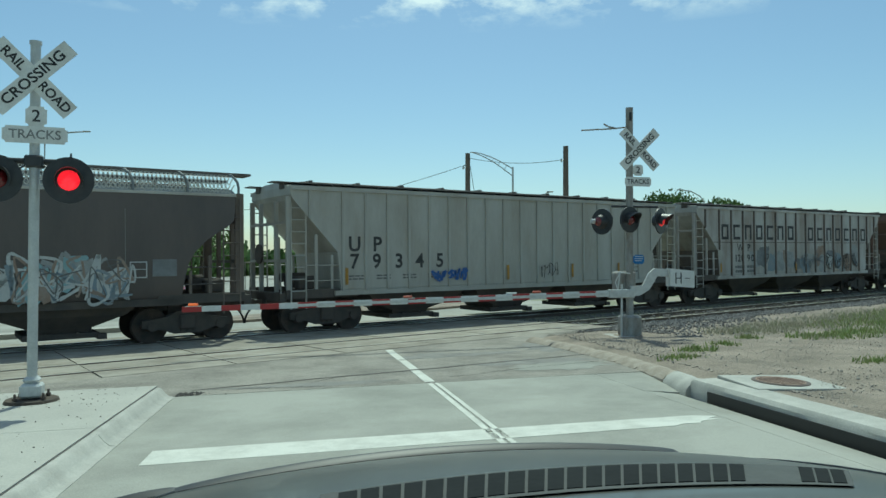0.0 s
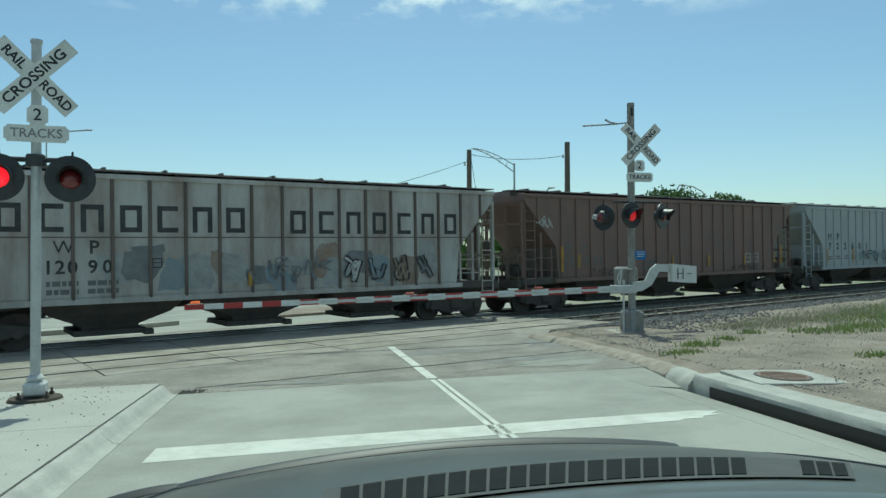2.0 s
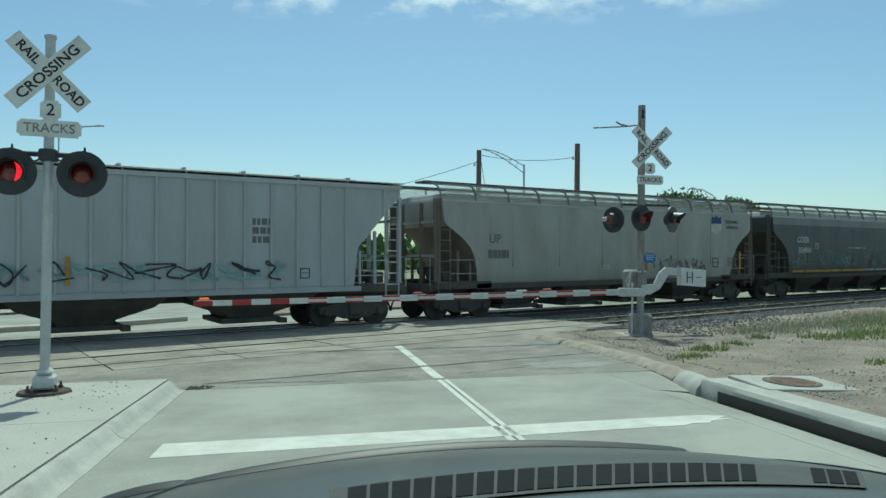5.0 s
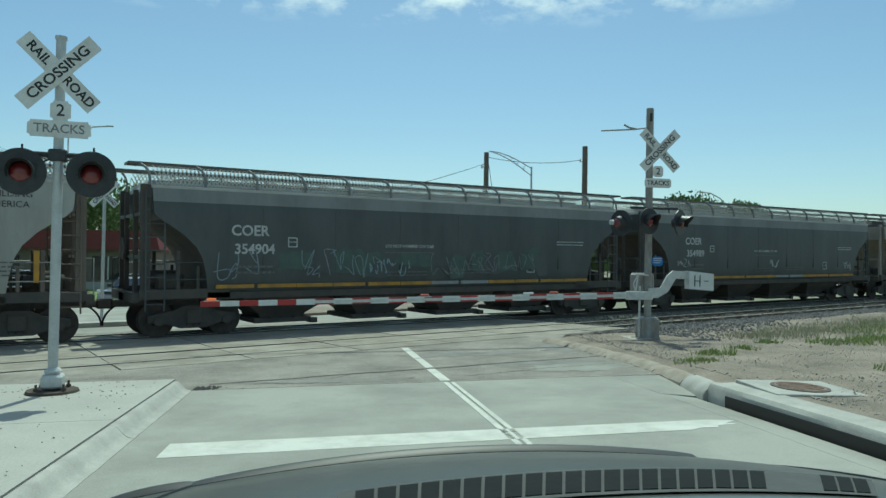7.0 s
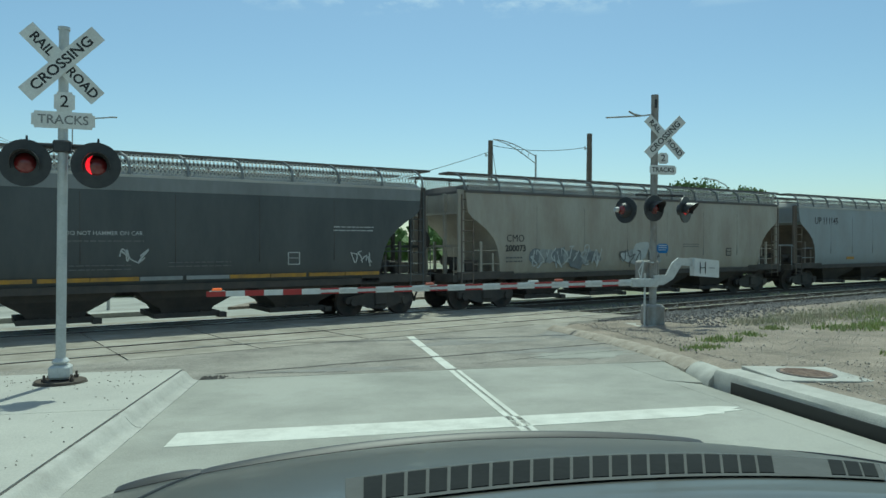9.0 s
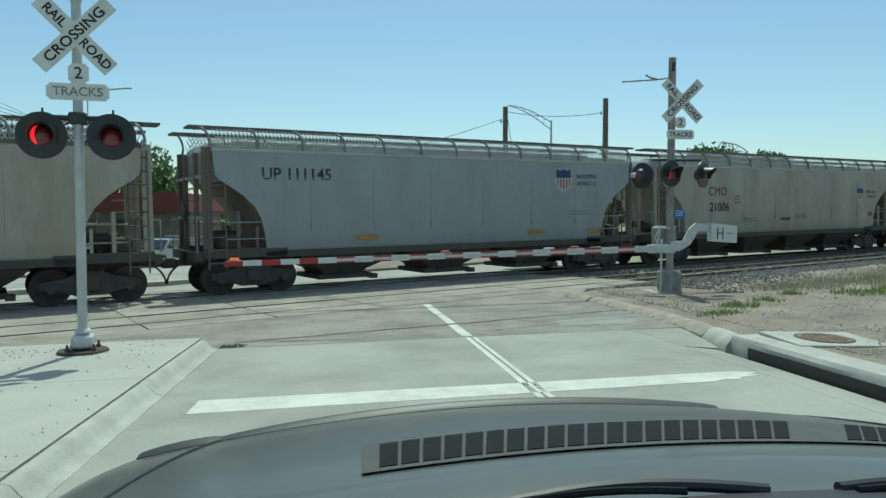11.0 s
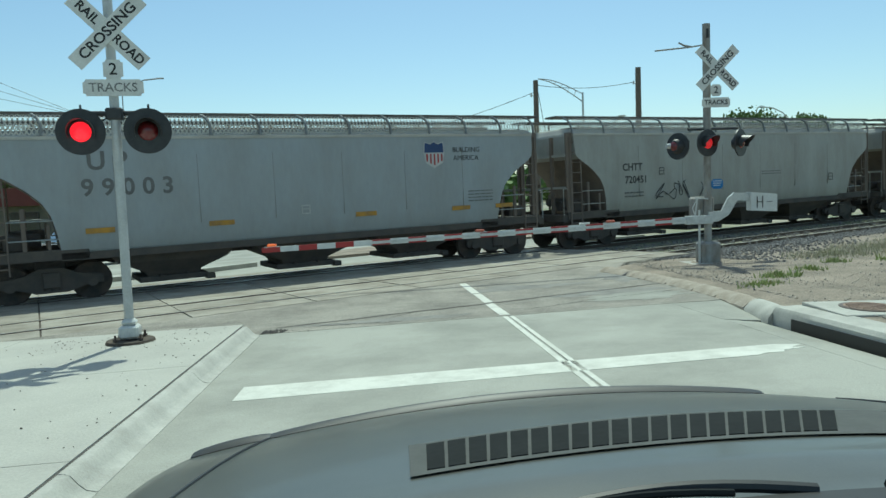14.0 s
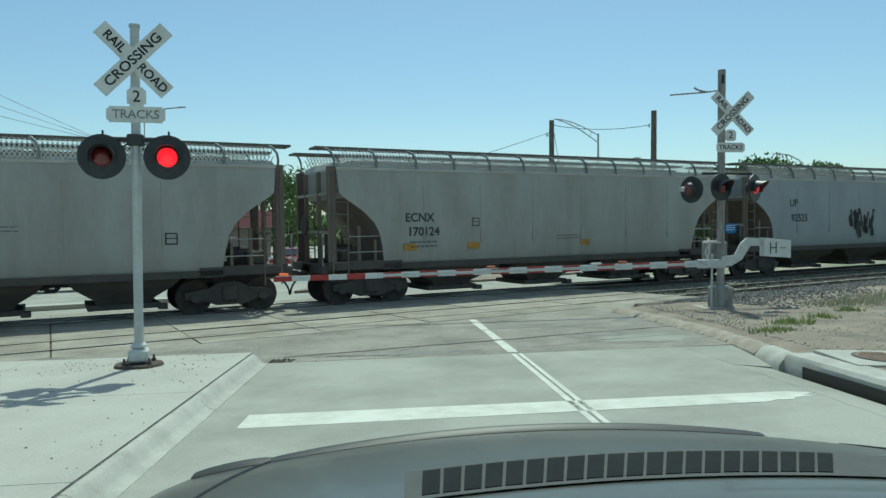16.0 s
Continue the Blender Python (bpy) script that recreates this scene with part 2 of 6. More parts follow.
def text_mesh(words, size, material, thick=0.004, bold=0.0):
    key = (words, size, material.name, bold)
    if key not in TEXTS:
        cu = bpy.data.curves.new("lettering", "FONT")
        cu.body, cu.size, cu.extrude, cu.offset, cu.align_x, cu.align_y = words, size, thick, bold, "CENTER", "CENTER"
        cu.resolution_u = 3
        ob = bpy.data.objects.new("lettering", cu)
        scene.collection.objects.link(ob)
        dg = bpy.context.evaluated_depsgraph_get()
        me = bpy.data.meshes.new_from_object(ob.evaluated_get(dg))
        bpy.data.objects.remove(ob), bpy.data.curves.remove(cu)
        me.materials.clear()
        me.materials.append(material)
        TEXTS[key] = me
    return TEXTS[key]


def G(x, y):
    """Height of the ground: one gentle plane round the crossing that levels out far away."""
    return 0.0225 * min(max(x, -25), 60) - 0.0176 * min(max(y, -20), 45)


def flat(bm, pts, dz, depth):
    """A slab with its top on the ground plane plus dz."""
    top = [bm.verts.new((x, y, G(x, y) + dz)) for x, y in pts]
    low = [bm.verts.new((x, y, G(x, y) + dz - depth)) for x, y in pts]
    n = len(pts)
    bm.faces.new(top), bm.faces.new(low[::-1])
    for i in range(n):
        bm.faces.new((top[i], low[i], low[(i + 1) % n], top[(i + 1) % n]))
    bmesh.ops.recalc_face_normals(bm, faces=bm.faces[:])
    return bm


TH = radians(23.7)
UX, UY = math.cos(TH), math.sin(TH)


def tn(u, n):
    """A place beside the tracks: u along them, n across, away from the road's stop line."""
    return (4.6 + u * UX - n * UY, 24.1 + u * UY + n * UX)


def near_n(u):
    return -4.1 + 0.045 * u


# ---- ground, road and tracks ----
def build_ground():
    xs = [-600, -200, -80, -25, -10, 0, 10, 30, 60, 150, 600]
    ys = [-200, -60, -20, 0, 20, 45, 80, 200, 500, 1500]
    bm = bmesh.new()
    vs = [[bm.verts.new((x, y, G(x, y) - 0.10)) for x in xs] for y in ys]
    for j in range(len(ys) - 1):
        for i in range(len(xs) - 1):
            bm.faces.new((vs[j][i], vs[j][i + 1], vs[j + 1][i + 1], vs[j + 1][i]))
    tagged(part("ground", bm, GROUND), "dry earth and grass reaching the horizon", "ground", kind="structure")


def kerb_x(y):
    """The old kerb swings out beside the road and back towards the tracks."""
    q = (12.5 - y) / 3.2 if y < 12.5 else (y - 12.5) / 4.5
    return 5.4 + 0.36 * (1 - min(q, 1) ** 2)


def verge_z(x, y):
    z = 0.13 - 0.03 * min(max((y - 12) / 6, 0), 1) + noise.noise((x * 0.7, y * 0.7, 0)) * 0.05 * min(1, max(0, x - 5.5)) + noise.noise((x * 3, y * 3, 4)) * 0.015
    if y > 9.3:   # slopes down to the kerb, and out on to the paving beyond its end
        low = 0.06 - 0.10 * min(max((y - 15) / 1.5, 0), 1)
        z = low + (z - low) * min(1, max(0, (x - kerb_x(y)) / (0.5 if y < 15.5 else 1.1)))
    top = 24.1 - 6.0 / UX + (x - 4.6) * math.tan(TH)
    return -0.05 + (z + 0.05) * min(1, max(0, (top - y) / 1.3))


def build_road():
    road = thing("road", Matrix(), "pale concrete road lanes with worn joints before the tracks", "road", kind="structure")
    cols = [(-1.99, 2.05), (2.06, 4.68), (4.69, 5.2)]
    for x0, x1 in cols:
        for y0, y1 in [(-14, -6.5), (-6.49, 1.4), (1.41, 11.1)] if x0 < 4.4 else [(-14, -6.5), (-6.49, 1.4), (1.41, 9.4), (9.41, 11.1)]:
            e = 0.0025 - 0.005
            bm = flat(bmesh.new(), [(x0 + e, y0 + e), (x1 - e, y0 + e), (x1 - e, y1 - e), (x0 + e, y1 - e)], 0.0, 0.25)
            if x0 > 4.4:   # the gutter pan falls towards the kerb
                for v in bm.verts:
                    if v.co.x > 5.0 and v.co.y < 9.6:
                        v.co.z -= 0.075
                    if v.co.x > 5.0 and y1 > 11:
                        v.co.x += 0.3
            for v in bm.verts:
                if v.co.x < -1.9:   # the lane's edge follows the median kerb
                    v.co.x = -1.90 + (v.co.y - 11) * 0.027
            part("slab", bm, CONCRETE, road)
    part("joint_filler", flat(bmesh.new(), [(-1.80, -14), (4.70, -14), (4.70, 11.09), (-1.80, 11.09)], -0.006, 0.05), JOINT, road)
    old = tagged(part("old_road_surface", flat(bmesh.new(), [(-8.3, 11.25), (-1.9, 11.12), (5.65, 11.12), (5.78, 12.5), (5.77, 13.5), (5.65, 15.2), (5.62, 16.4), (6.4, 17.6), (6.9, 19.4), tn(1.2, -5.75)], 0.0, 0.06), OLD_PAVING),
                 "weathered grey paving with patches beside the tracks", "paving", kind="structure")
    # cracks and tar lines in the old paving
    rnd = random.Random(4)
    for k, (a, b) in enumerate((((-1.58, 11.62), (5.7, 13.7)), ((0.6, 12.22), (0.2, 11.75)), ((2.4, 11.6), (3.9, 12.2)), ((3.9, 12.2), (5.5, 12.6)), ((-0.9, 11.5), (0.4, 11.35)))):
        bm = bmesh.new()
        p = [Vector(a).lerp(Vector(b), i / 24) + Vector((0, rnd.uniform(-0.035, 0.035))) for i in range(25)]
        for q, r in zip(p, p[1:]):
            w = rnd.uniform(0.022, 0.042) if k == 0 else rnd.uniform(0.006, 0.016)
            vs = [bm.verts.new((x, y, G(x, y) + 0.006)) for x, y in ((q.x, q.y - w), (r.x, r.y - w), (r.x, r.y + w), (q.x, q.y + w))]
            bm.faces.new(vs)
        part("crack", bm, JOINT, old)
    # pale worn patch near the old kerb
    bm = bmesh.new()
    c = Vector((4.6, 12.2))
    ring = [c + Vector((math.cos(a) * 1.0, math.sin(a) * 0.55)) * rnd.uniform(0.6, 1.15) for a in [i * math.tau / 26 for i in range(26)]]
    bm.faces.new([bm.verts.new((v.x, v.y, G(v.x, v.y) + 0.004)) for v in ring])
    part("patch", bm, CONCRETE, old)
    dark = mat("dark_patch", (0.19, 0.18, 0.165), 0.95, other=(0.27, 0.26, 0.235), scale=1.8, amount=1, bump=0.4)
    for cx, cy, rx, ry in ((4.4, 13.0, 1.2, 0.45), (0.2, 11.55, 1.4, 0.22), (3.0, 14.6, 1.3, 0.5), (5.3, 15.3, 0.6, 1.0)):
        bm = bmesh.new()
        ring = [Vector((cx + math.cos(t) * rx * q, cy + math.sin(t) * ry * q)) for t, q in [(i * math.tau / 30, rnd.uniform(0.55, 1.2)) for i in range(30)]]
        bm.faces.new([bm.verts.new((v.x, v.y, G(v.x, v.y) + 0.0025)) for v in ring])
        part("worn_patch", bm, dark, old)
    far = tagged(part("far_road", flat(bmesh.new(), [tn(-30.5, 2.9), tn(9, 2.9), tn(13, 9), (9, 44.9), (-24.9, 44.9)], 0.0, 0.06), CONCRETE),
                 "pale concrete road beyond the tracks", "road", kind="structure")
    part("road_ahead", flat(bmesh.new(), [(-18, 44.9), (6, 44.9), (1, 140), (-22, 140)], -0.003, 0.06), CONCRETE, far)
    # painted lines
    bm = bmesh.new()
    edge = [(-1.43, 7.12)] + [(3.98, 7.22), (4.1, 7.29), (4.3, 7.27), (4.35, 7.36), (4.62, 7.4), (4.5, 7.46), (4.66, 7.55), (4.4, 7.66)] + [(-1.41, 7.68)]
    tagged(part("stop_line", flat(bm, edge, 0.004, 0.003), PAINT), "worn white stop line painted across the concrete lanes", "road marking", kind="structure")
    for x0, x1, y0, y1 in ((1.965, 2.035, 6.1, 11.05), (2.075, 2.135, 6.1, 11.05), (1.93, 2.09, 11.2, 12.6), (1.93, 2.08, 12.75, 14.1), (1.90, 2.06, 14.2, 16.1)):
        tagged(part("lane_line", flat(bmesh.new(), [(x0, y0), (x1, y0), (x1 - 0.02, y1), (x0 - 0.02, y1)], 0.004, 0.003), PAINT), "worn white lane line", "road marking", kind="structure")


def build_median():
    med = thing("median_island", Matrix(), "pale concrete median island with a rounded kerb", "median", kind="structure")
    xs = [(-2.16, -5.2), (-5.21, -9.5), (-9.51, -14)]
    ys = [(-14, -3.5), (-3.49, 1.0), (1.01, 5.2), (5.21, 8.3), (8.31, 11.25)]
    for x1, x0 in xs:
        for y0, y1 in ys:
            yy = y1 if x1 > -3 else y1 + (0.06 if y1 > 11 else 0)
            edge = (lambda y: -2.018 + (y - 11) * 0.027) if x1 > -3 else (lambda y: x1)
            part("slab", flat(bmesh.new(), [(x0, y0), (edge(y0), y0), (edge(yy), yy), (x0, yy)], 0.15, 0.22), MEDIAN, med)
    # kerb: a rounded strip between the slab and the gutter
    def strip(name, y0, y1, prof, xx, parent, material, steps=10, wob=0.0, grow=lambda y: 1.0):
        bm = bmesh.new()
        rnd = random.Random(2)
        rows = []
        for i in range(steps + 1):
            y = y0 + (y1 - y0) * i / steps
            rows.append([bm.verts.new((xx(y) + dx, y, G(xx(y) + dx, y) + dz * (grow(y) if dz > 0 else 1) + (rnd.uniform(-wob, wob)))) for dx, dz in prof])
        for a, b in zip(rows, rows[1:]):
            for j in range(len(prof) - 1):
                bm.faces.new((a[j], a[j + 1], b[j + 1], b[j]))
        for r in (rows[0], rows[-1]):
            bm.faces.new(r)
        bmesh.ops.recalc_face_normals(bm, faces=bm.faces[:])
        return part(name, bm, material, parent, smooth=True)
    prof = [(-0.038, -0.1), (-0.038, 0.147), (0.0, 0.147), (0.04, 0.13), (0.09, 0.065), (0.14, 0.022), (0.21, 0.005), (0.21, -0.1)]
    for k in range(5):
        y0 = 11.05 - (k + 1) * 3.05
        strip("kerb", y0 + 0.006, y0 + 3.05 - 0.006, prof, lambda y: -1.95 + (y - 11) * 0.027, med, KERB, wob=0.002)
    bm = bmesh.new()
    flat(bm, [(-2.70, -14), (-2.66, -14), (-1.98, 11.05), (-2.02, 11.05)], 0.138, 0.05)
    part("kerb_joint", bm, JOINT, med)
    kerb = thing("kerb", Matrix(), "concrete kerb stepping up from the gutter beside the bare verge", "kerb", kind="structure")
    prof = [(-0.02, -0.25), (-0.02, 0.10), (0.02, 0.15), (0.40, 0.15), (0.42, 0.1), (0.42, -0.2)]
    strip("kerb_block", 5.45, 9.2, prof, lambda y: 5.3, kerb, KERB, 6, 0.002)
    strip("kerb_block", -2.0, 5.44, prof, lambda y: 5.3, kerb, KERB, 6, 0.002)
    strip("kerb_block", -14, -2.01, prof, lambda y: 5.3, kerb, KERB, 6, 0.002)
    # no recess: a black strip on the face paints the slot's inner shade
    bm = bmesh.new()
    flat(bm, [(5.262, 1.0), (5.277, 1.0), (5.277, 8.75), (5.262, 8.75)], 0.055, 0.15)
    part("inlet_opening", bm, TRIM, kerb, "dark storm drain slot under the kerb")
    prof = [(-0.20, -0.1), (-0.19, 0.0), (-0.12, 0.045), (-0.03, 0.075), (0.06, 0.078), (0.15, 0.055), (0.22, -0.1)]
    rnd = random.Random(8)
    y = 9.2
    while y < 16.4:
        d = rnd.uniform(0.9, 1.25)
        strip("worn_kerb_stone", y, y + d - 0.03, prof, kerb_x, kerb, KERB if y < 9.8 else OLD_KERB, 8, 0.004 if y < 9.8 else 0.012, lambda q: 1.25 + 0.65 * max(0, (11.2 - q) / 2))
        y += d


def build_verge():
    bm = bmesh.new()
    nx, ny = 70, 60
    vs = {}
    for i in range(nx + 1):
        for j in range(ny + 1):
            s, q = i / nx, j / ny
            y = -14 + q * 33.0
            x0 = 5.70 if y < 9.3 else kerb_x(y) + 0.05
            x = x0 + s ** 1.6 * 60
            top = 24.1 - 6.0 / UX + (x - 4.6) * math.tan(TH)
            yy = -14 + q * (min(top, 60) + 14)
            xx = x if yy < 9.3 else kerb_x(yy) + 0.05 + s ** 1.6 * 60
            h = verge_z(xx, yy)
            vs[i, j] = bm.verts.new((xx, yy, G(xx, yy) + h))
    for i in range(nx):
        for j in range(ny):
            bm.faces.new((vs[i, j], vs[i + 1, j], vs[i + 1, j + 1], vs[i, j + 1]))
    tagged(part("verge", bm, DIRT, smooth=True), "bare gravelly dirt verge with sparse weeds", "dirt", kind="structure")


def build_tracks():
    deck = thing("crossing_deck", Matrix(), "concrete crossing panels between rusty rail grooves", "level crossing", kind="structure")
    u = -31.0
    rnd = random.Random(5)
    bands = ((-1.72, -0.80), (-0.655, 0.64), (0.80, 3.2))
    while u < 2.0:
        d = 2.44
        for k, (a, b) in enumerate(bands):
            e = 0.016
            u1 = min(u + d, 2.2)
            lo = lambda q: near_n(q) + a
            hi = (lambda q: near_n(q) + b) if k < 2 else (lambda q: 0.02)
            part("panel", flat(bmesh.new(), [tn(u + e, lo(u)), tn(u1 - e, lo(u1)), tn(u1 - e, hi(u1)), tn(u + e, hi(u))], 0.004 + rnd.uniform(-0.006, 0.006), 0.2), PANEL, deck)
        for a, b in ((0.30, 1.44), (1.70, 2.85)):
            part("panel", flat(bmesh.new(), [tn(u + 0.006, a), tn(min(u + d, 3.2) - 0.006, a), tn(min(u + d, 3.2) - 0.006, b), tn(u + 0.006, b)], 0.004, 0.2), PANEL, deck)
        u += d
    part("flangeway", flat(bmesh.new(), [tn(-30.5, near_n(-30.5) - 1.7), tn(2.1, near_n(2) - 1.7), tn(2.1, 2.8), tn(-30.5, 2.8)], -0.02, 0.05), RUST_GROOVE, deck)

    # rails as I sections, polished on top
    def rail(u0, u1, off, line):
        th = thing("rail", Matrix(), "steel rail with a polished running surface", "rail", "rails of the two tracks", "structure")
        d = math.atan2(*(Vector(tn(u1, line(u1) + off)) - Vector(tn(u0, line(u0) + off))).yx)
        a, b = tn(u0, line(u0) + off), tn(u1, line(u1) + off)
        L = math.dist(a, b)
        za, zb = G(*a), G(*b)
        m = Matrix.Translation((*a, za)) @ Euler((0, -math.atan2(zb - za, L), d)).to_matrix().to_4x4()
        bm = bmesh.new()
        for y0, y1, z0, z1 in ((-0.07, 0.07, -0.17, -0.15), (-0.01, 0.01, -0.15, -0.03), (-0.035, 0.035, -0.03, 0.008)):
            box(bm, 0, L, y0, y1, z0, z1)
        part("rail_body", bm, RAIL, th, m=m)
        bm = bmesh.new()
        box(bm, 0, L, -0.026, 0.026, 0.008, 0.013)
        part("rail_head", bm, RAIL_TOP, th, m=m)
    for off in (-0.72, 0.72):
        rail(-30, 58, off, near_n)
        rail(-30, 58, 0.87 + off, lambda u: 0.0)
    # ballast bed and wooden ties to the right of the road
    bm = bmesh.new()
    rows = []
    for i in range(60):
        u = 2.2 + 1.9 * i
        prof = [(near_n(u) - 3.6, 0.03), (near_n(u) - 2.2, -0.04), (near_n(u) - 1.4, -0.12), (near_n(u) + 1.5, -0.12), (-0.9, -0.16), (-0.4, -0.12), (2.3, -0.12), (3.6, -0.2), (6, -0.12)]
        rows.append([bm.verts.new((*tn(u, n), G(*tn(u, n)) + z + (0.03 * noise.noise((u, n, 1)) if k not in (2, 3, 5, 6) else 0))) for k, (n, z) in enumerate(prof)])
    for a, b in zip(rows, rows[1:]):
        for j in range(len(a) - 1):
            bm.faces.new((a[j], b[j], b[j + 1], a[j + 1]))
    tagged(part("ballast_bed", bm, BALLAST), "grey crushed-stone track bed", "ballast", kind="structure")
    bm = bmesh.new()
    box(bm, -0.115, 0.115, -1.3, 1.3, -0.2, 0, 0.008)
    tie_mesh = mesh_of(bm, "tie")
    tie_mesh.materials.append(TIE)
    ties = thing("track_ties", Matrix(), "weathered wooden ties under the rails", "railway ties", kind="structure")
    u = 2.5
    while u < 46:
        for c in (near_n(u), 0.87):
            x, y = tn(u, c)
            part("tie", tie_mesh, None, ties, m=Matrix.Translation((x, y, G(x, y) - 0.105 + rnd.uniform(-0.01, 0.01))) @ Euler((0, 0, TH + rnd.uniform(-0.015, 0.015))).to_matrix().to_4x4())
        u += 0.53
    # loose stones on the shoulder
    verts, faces = [], []
    for k in range(15000):
        u = 1.5 + 30 * rnd.random() ** 1.5
        n = near_n(u) - 1.25 - abs(rnd.gauss(0, 0.75))
        if rnd.random() < 0.3:
            n = near_n(u) + rnd.uniform(-1.2, 3)
        if k > 7500:   # spread on the verge
            u = 0.3 + 16 * rnd.random() ** 1.6
            n = -5.6 - abs(rnd.gauss(0, 1.7 * max(0.35, 1 - u / 14)))
        x, y = tn(u, n)
        if x < 7.3 and n < -5.9:
            continue
        dn = near_n(u) - n
        z = G(x, y) + max(-0.09 + 0.12 * min(max((dn - 1.4) / 1.6, 0), 1.0), verge_z(x, y) + 0.008)
        s = rnd.uniform(0.02, 0.06)
        q = Euler((rnd.random() * 6, rnd.random() * 6, rnd.random() * 6)).to_matrix()
        base = len(verts)
        for p in ((1, 0, 0), (-1, 0, 0), (0, 1, 0), (0, -1, 0), (0, 0, 0.8), (0, 0, -0.8)):
            verts.append(Vector((x, y, z)) + q @ (Vector(p) * s * rnd.uniform(0.7, 1.2)))
        for a, b in ((0, 2), (2, 1), (1, 3), (3, 0)):
            faces += [(base + a, base + b, base + 4), (base + b, base + a, base + 5)]
    me = bpy.data.meshes.new("stones")
    me.from_pydata(verts, [], faces)
    tagged(part("ballast_stones", me, STONE), "loose grey ballast stones along the track shoulder", "stones", kind="stuff")


def build_weeds():
    rnd = random.Random(9)
    for name, material, spots, label in (
        ("weeds", WEED, [(7.3, 12.5, 0.35, 60), (8.2, 13.0, 0.3, 50), (6.4, 11.4, 0.35, 60), (8.9, 9.9, 0.35, 70), (11.2, 13.7, 0.8, 150), (12.5, 14.2, 0.7, 120), (9.4, 14.0, 0.25, 40), (8.5, 8.4, 0.4, 70), (9.6, 8.2, 0.5, 80), (14.5, 16.0, 1.6, 260), (17, 17.5, 1.8, 260), (20, 18.5, 2.5, 300)], "green weeds growing in the bare dirt"),
        ("dry_grass", STRAW, [(10.5, 15.6, 1.0, 260), (12.5, 16.6, 1.2, 320), (15, 17.6, 1.6, 380), (18, 19, 2.0, 420), (22, 20.3, 2.5, 420), (27, 22, 3, 420), (14, 14.2, 1.8, 240), (18, 15, 2.5, 260)], "dry straw-coloured grass beside the track bed")):
        verts, faces = [], []
        for x, y, r, count in spots:
            for k in range(count * 5):
                a, d = rnd.random() * math.tau, r * 1.25 * rnd.random() ** (0.8 if r > 0.6 else 1.3)
                px, py = x + math.cos(a) * d, y + math.sin(a) * d * 0.75
                z = G(px, py) + 0.08
                h = rnd.uniform(0.03, 0.15) * (1.4 if name == "dry_grass" else 1.15)
                t = rnd.random() * math.tau
                w = rnd.uniform(0.005, 0.012) * (1 if name == "dry_grass" else 3.0)
                lean = Vector((rnd.uniform(-0.5, 0.5), rnd.uniform(-0.5, 0.5))) * h
                b = len(verts)
                verts += [(px - w * math.cos(t), py - w * math.sin(t), z), (px + w * math.cos(t), py + w * math.sin(t), z), (px + lean.x, py + lean.y, z + h)]
                faces.append((b, b + 1, b + 2))
        me = bpy.data.meshes.new(name)
        me.from_pydata(verts, [], faces)
        tagged(part(name, me, material), label, "grass", kind="stuff")


def build_gravel():
    rnd = random.Random(12)
    verts, faces = [], []
    for k in range(17000):
        y = rnd.uniform(4, 22)
        x = 5.8 + 0.1 * y * 0.2 + 16 * rnd.random() ** 1.8
        if y > 24.1 - 7.2 / UX + (x - 4.6) * math.tan(TH):
            continue
        s = rnd.uniform(0.004, 0.015) * (2.0 if rnd.random() < 0.06 else 1)
        z = G(x, y) + 0.13 - 0.03 * min(max((y - 12) / 6, 0), 1) + noise.noise((x * 0.7, y * 0.7, 0)) * 0.05 * min(1, (x - 5.7) * 0.5) + s * 0.2
        q = Euler((rnd.random() * 6, rnd.random() * 6, rnd.random() * 6)).to_matrix()
        base = len(verts)
        for p in ((1, 0, 0), (-1, 0, 0), (0, 1, 0), (0, -1, 0), (0, 0, 0.8), (0, 0, -0.8)):
            verts.append(Vector((x, y, z)) + q @ (Vector(p) * s))
        for a, b in ((0, 2), (2, 1), (1, 3), (3, 0)):
            faces += [(base + a, base + b, base + 4), (base + b, base + a, base + 5)]
    me = bpy.data.meshes.new("gravel")
    me.from_pydata(verts, [], faces)
    tagged(part("gravel", me, PEBBLE), "small loose stones scattered over the dirt verge", "gravel", kind="stuff")
    verts, faces = [], []
    for k in range(360):
        x, y = rnd.uniform(-5.5, -2.2), rnd.uniform(5.5, 11.2)
        if rnd.random() < 0.5:
            x, y = rnd.uniform(-4.6, -2.2), rnd.uniform(9.8, 11.2)
        s = rnd.uniform(0.005, 0.014)
        z = G(x, y) + 0.155
        if k > 240:   # rubble at the island's broken corner
            x, y = -1.72 + abs(rnd.gauss(0, 0.16)), 11.22 + rnd.gauss(0, 0.07)
            s, z = rnd.uniform(0.008, 0.035), G(x, y) + 0.004
        base = len(verts)
        for p in ((1, 0, 0), (-1, 0, 0), (0, 1, 0), (0, -1, 0), (0, 0, 0.8)):
            verts.append((x + p[0] * s, y + p[1] * s, z + p[2] * s))
        faces += [(base + a, base + b, base + 4) for a, b in ((0, 2), (2, 1), (1, 3), (3, 0))]
    me = bpy.data.meshes.new("pebbles")
    me.from_pydata(verts, [], faces)
    tagged(part("pebbles", me, JOINT), "dark pebbles and debris lying on the median", "gravel", kind="stuff")


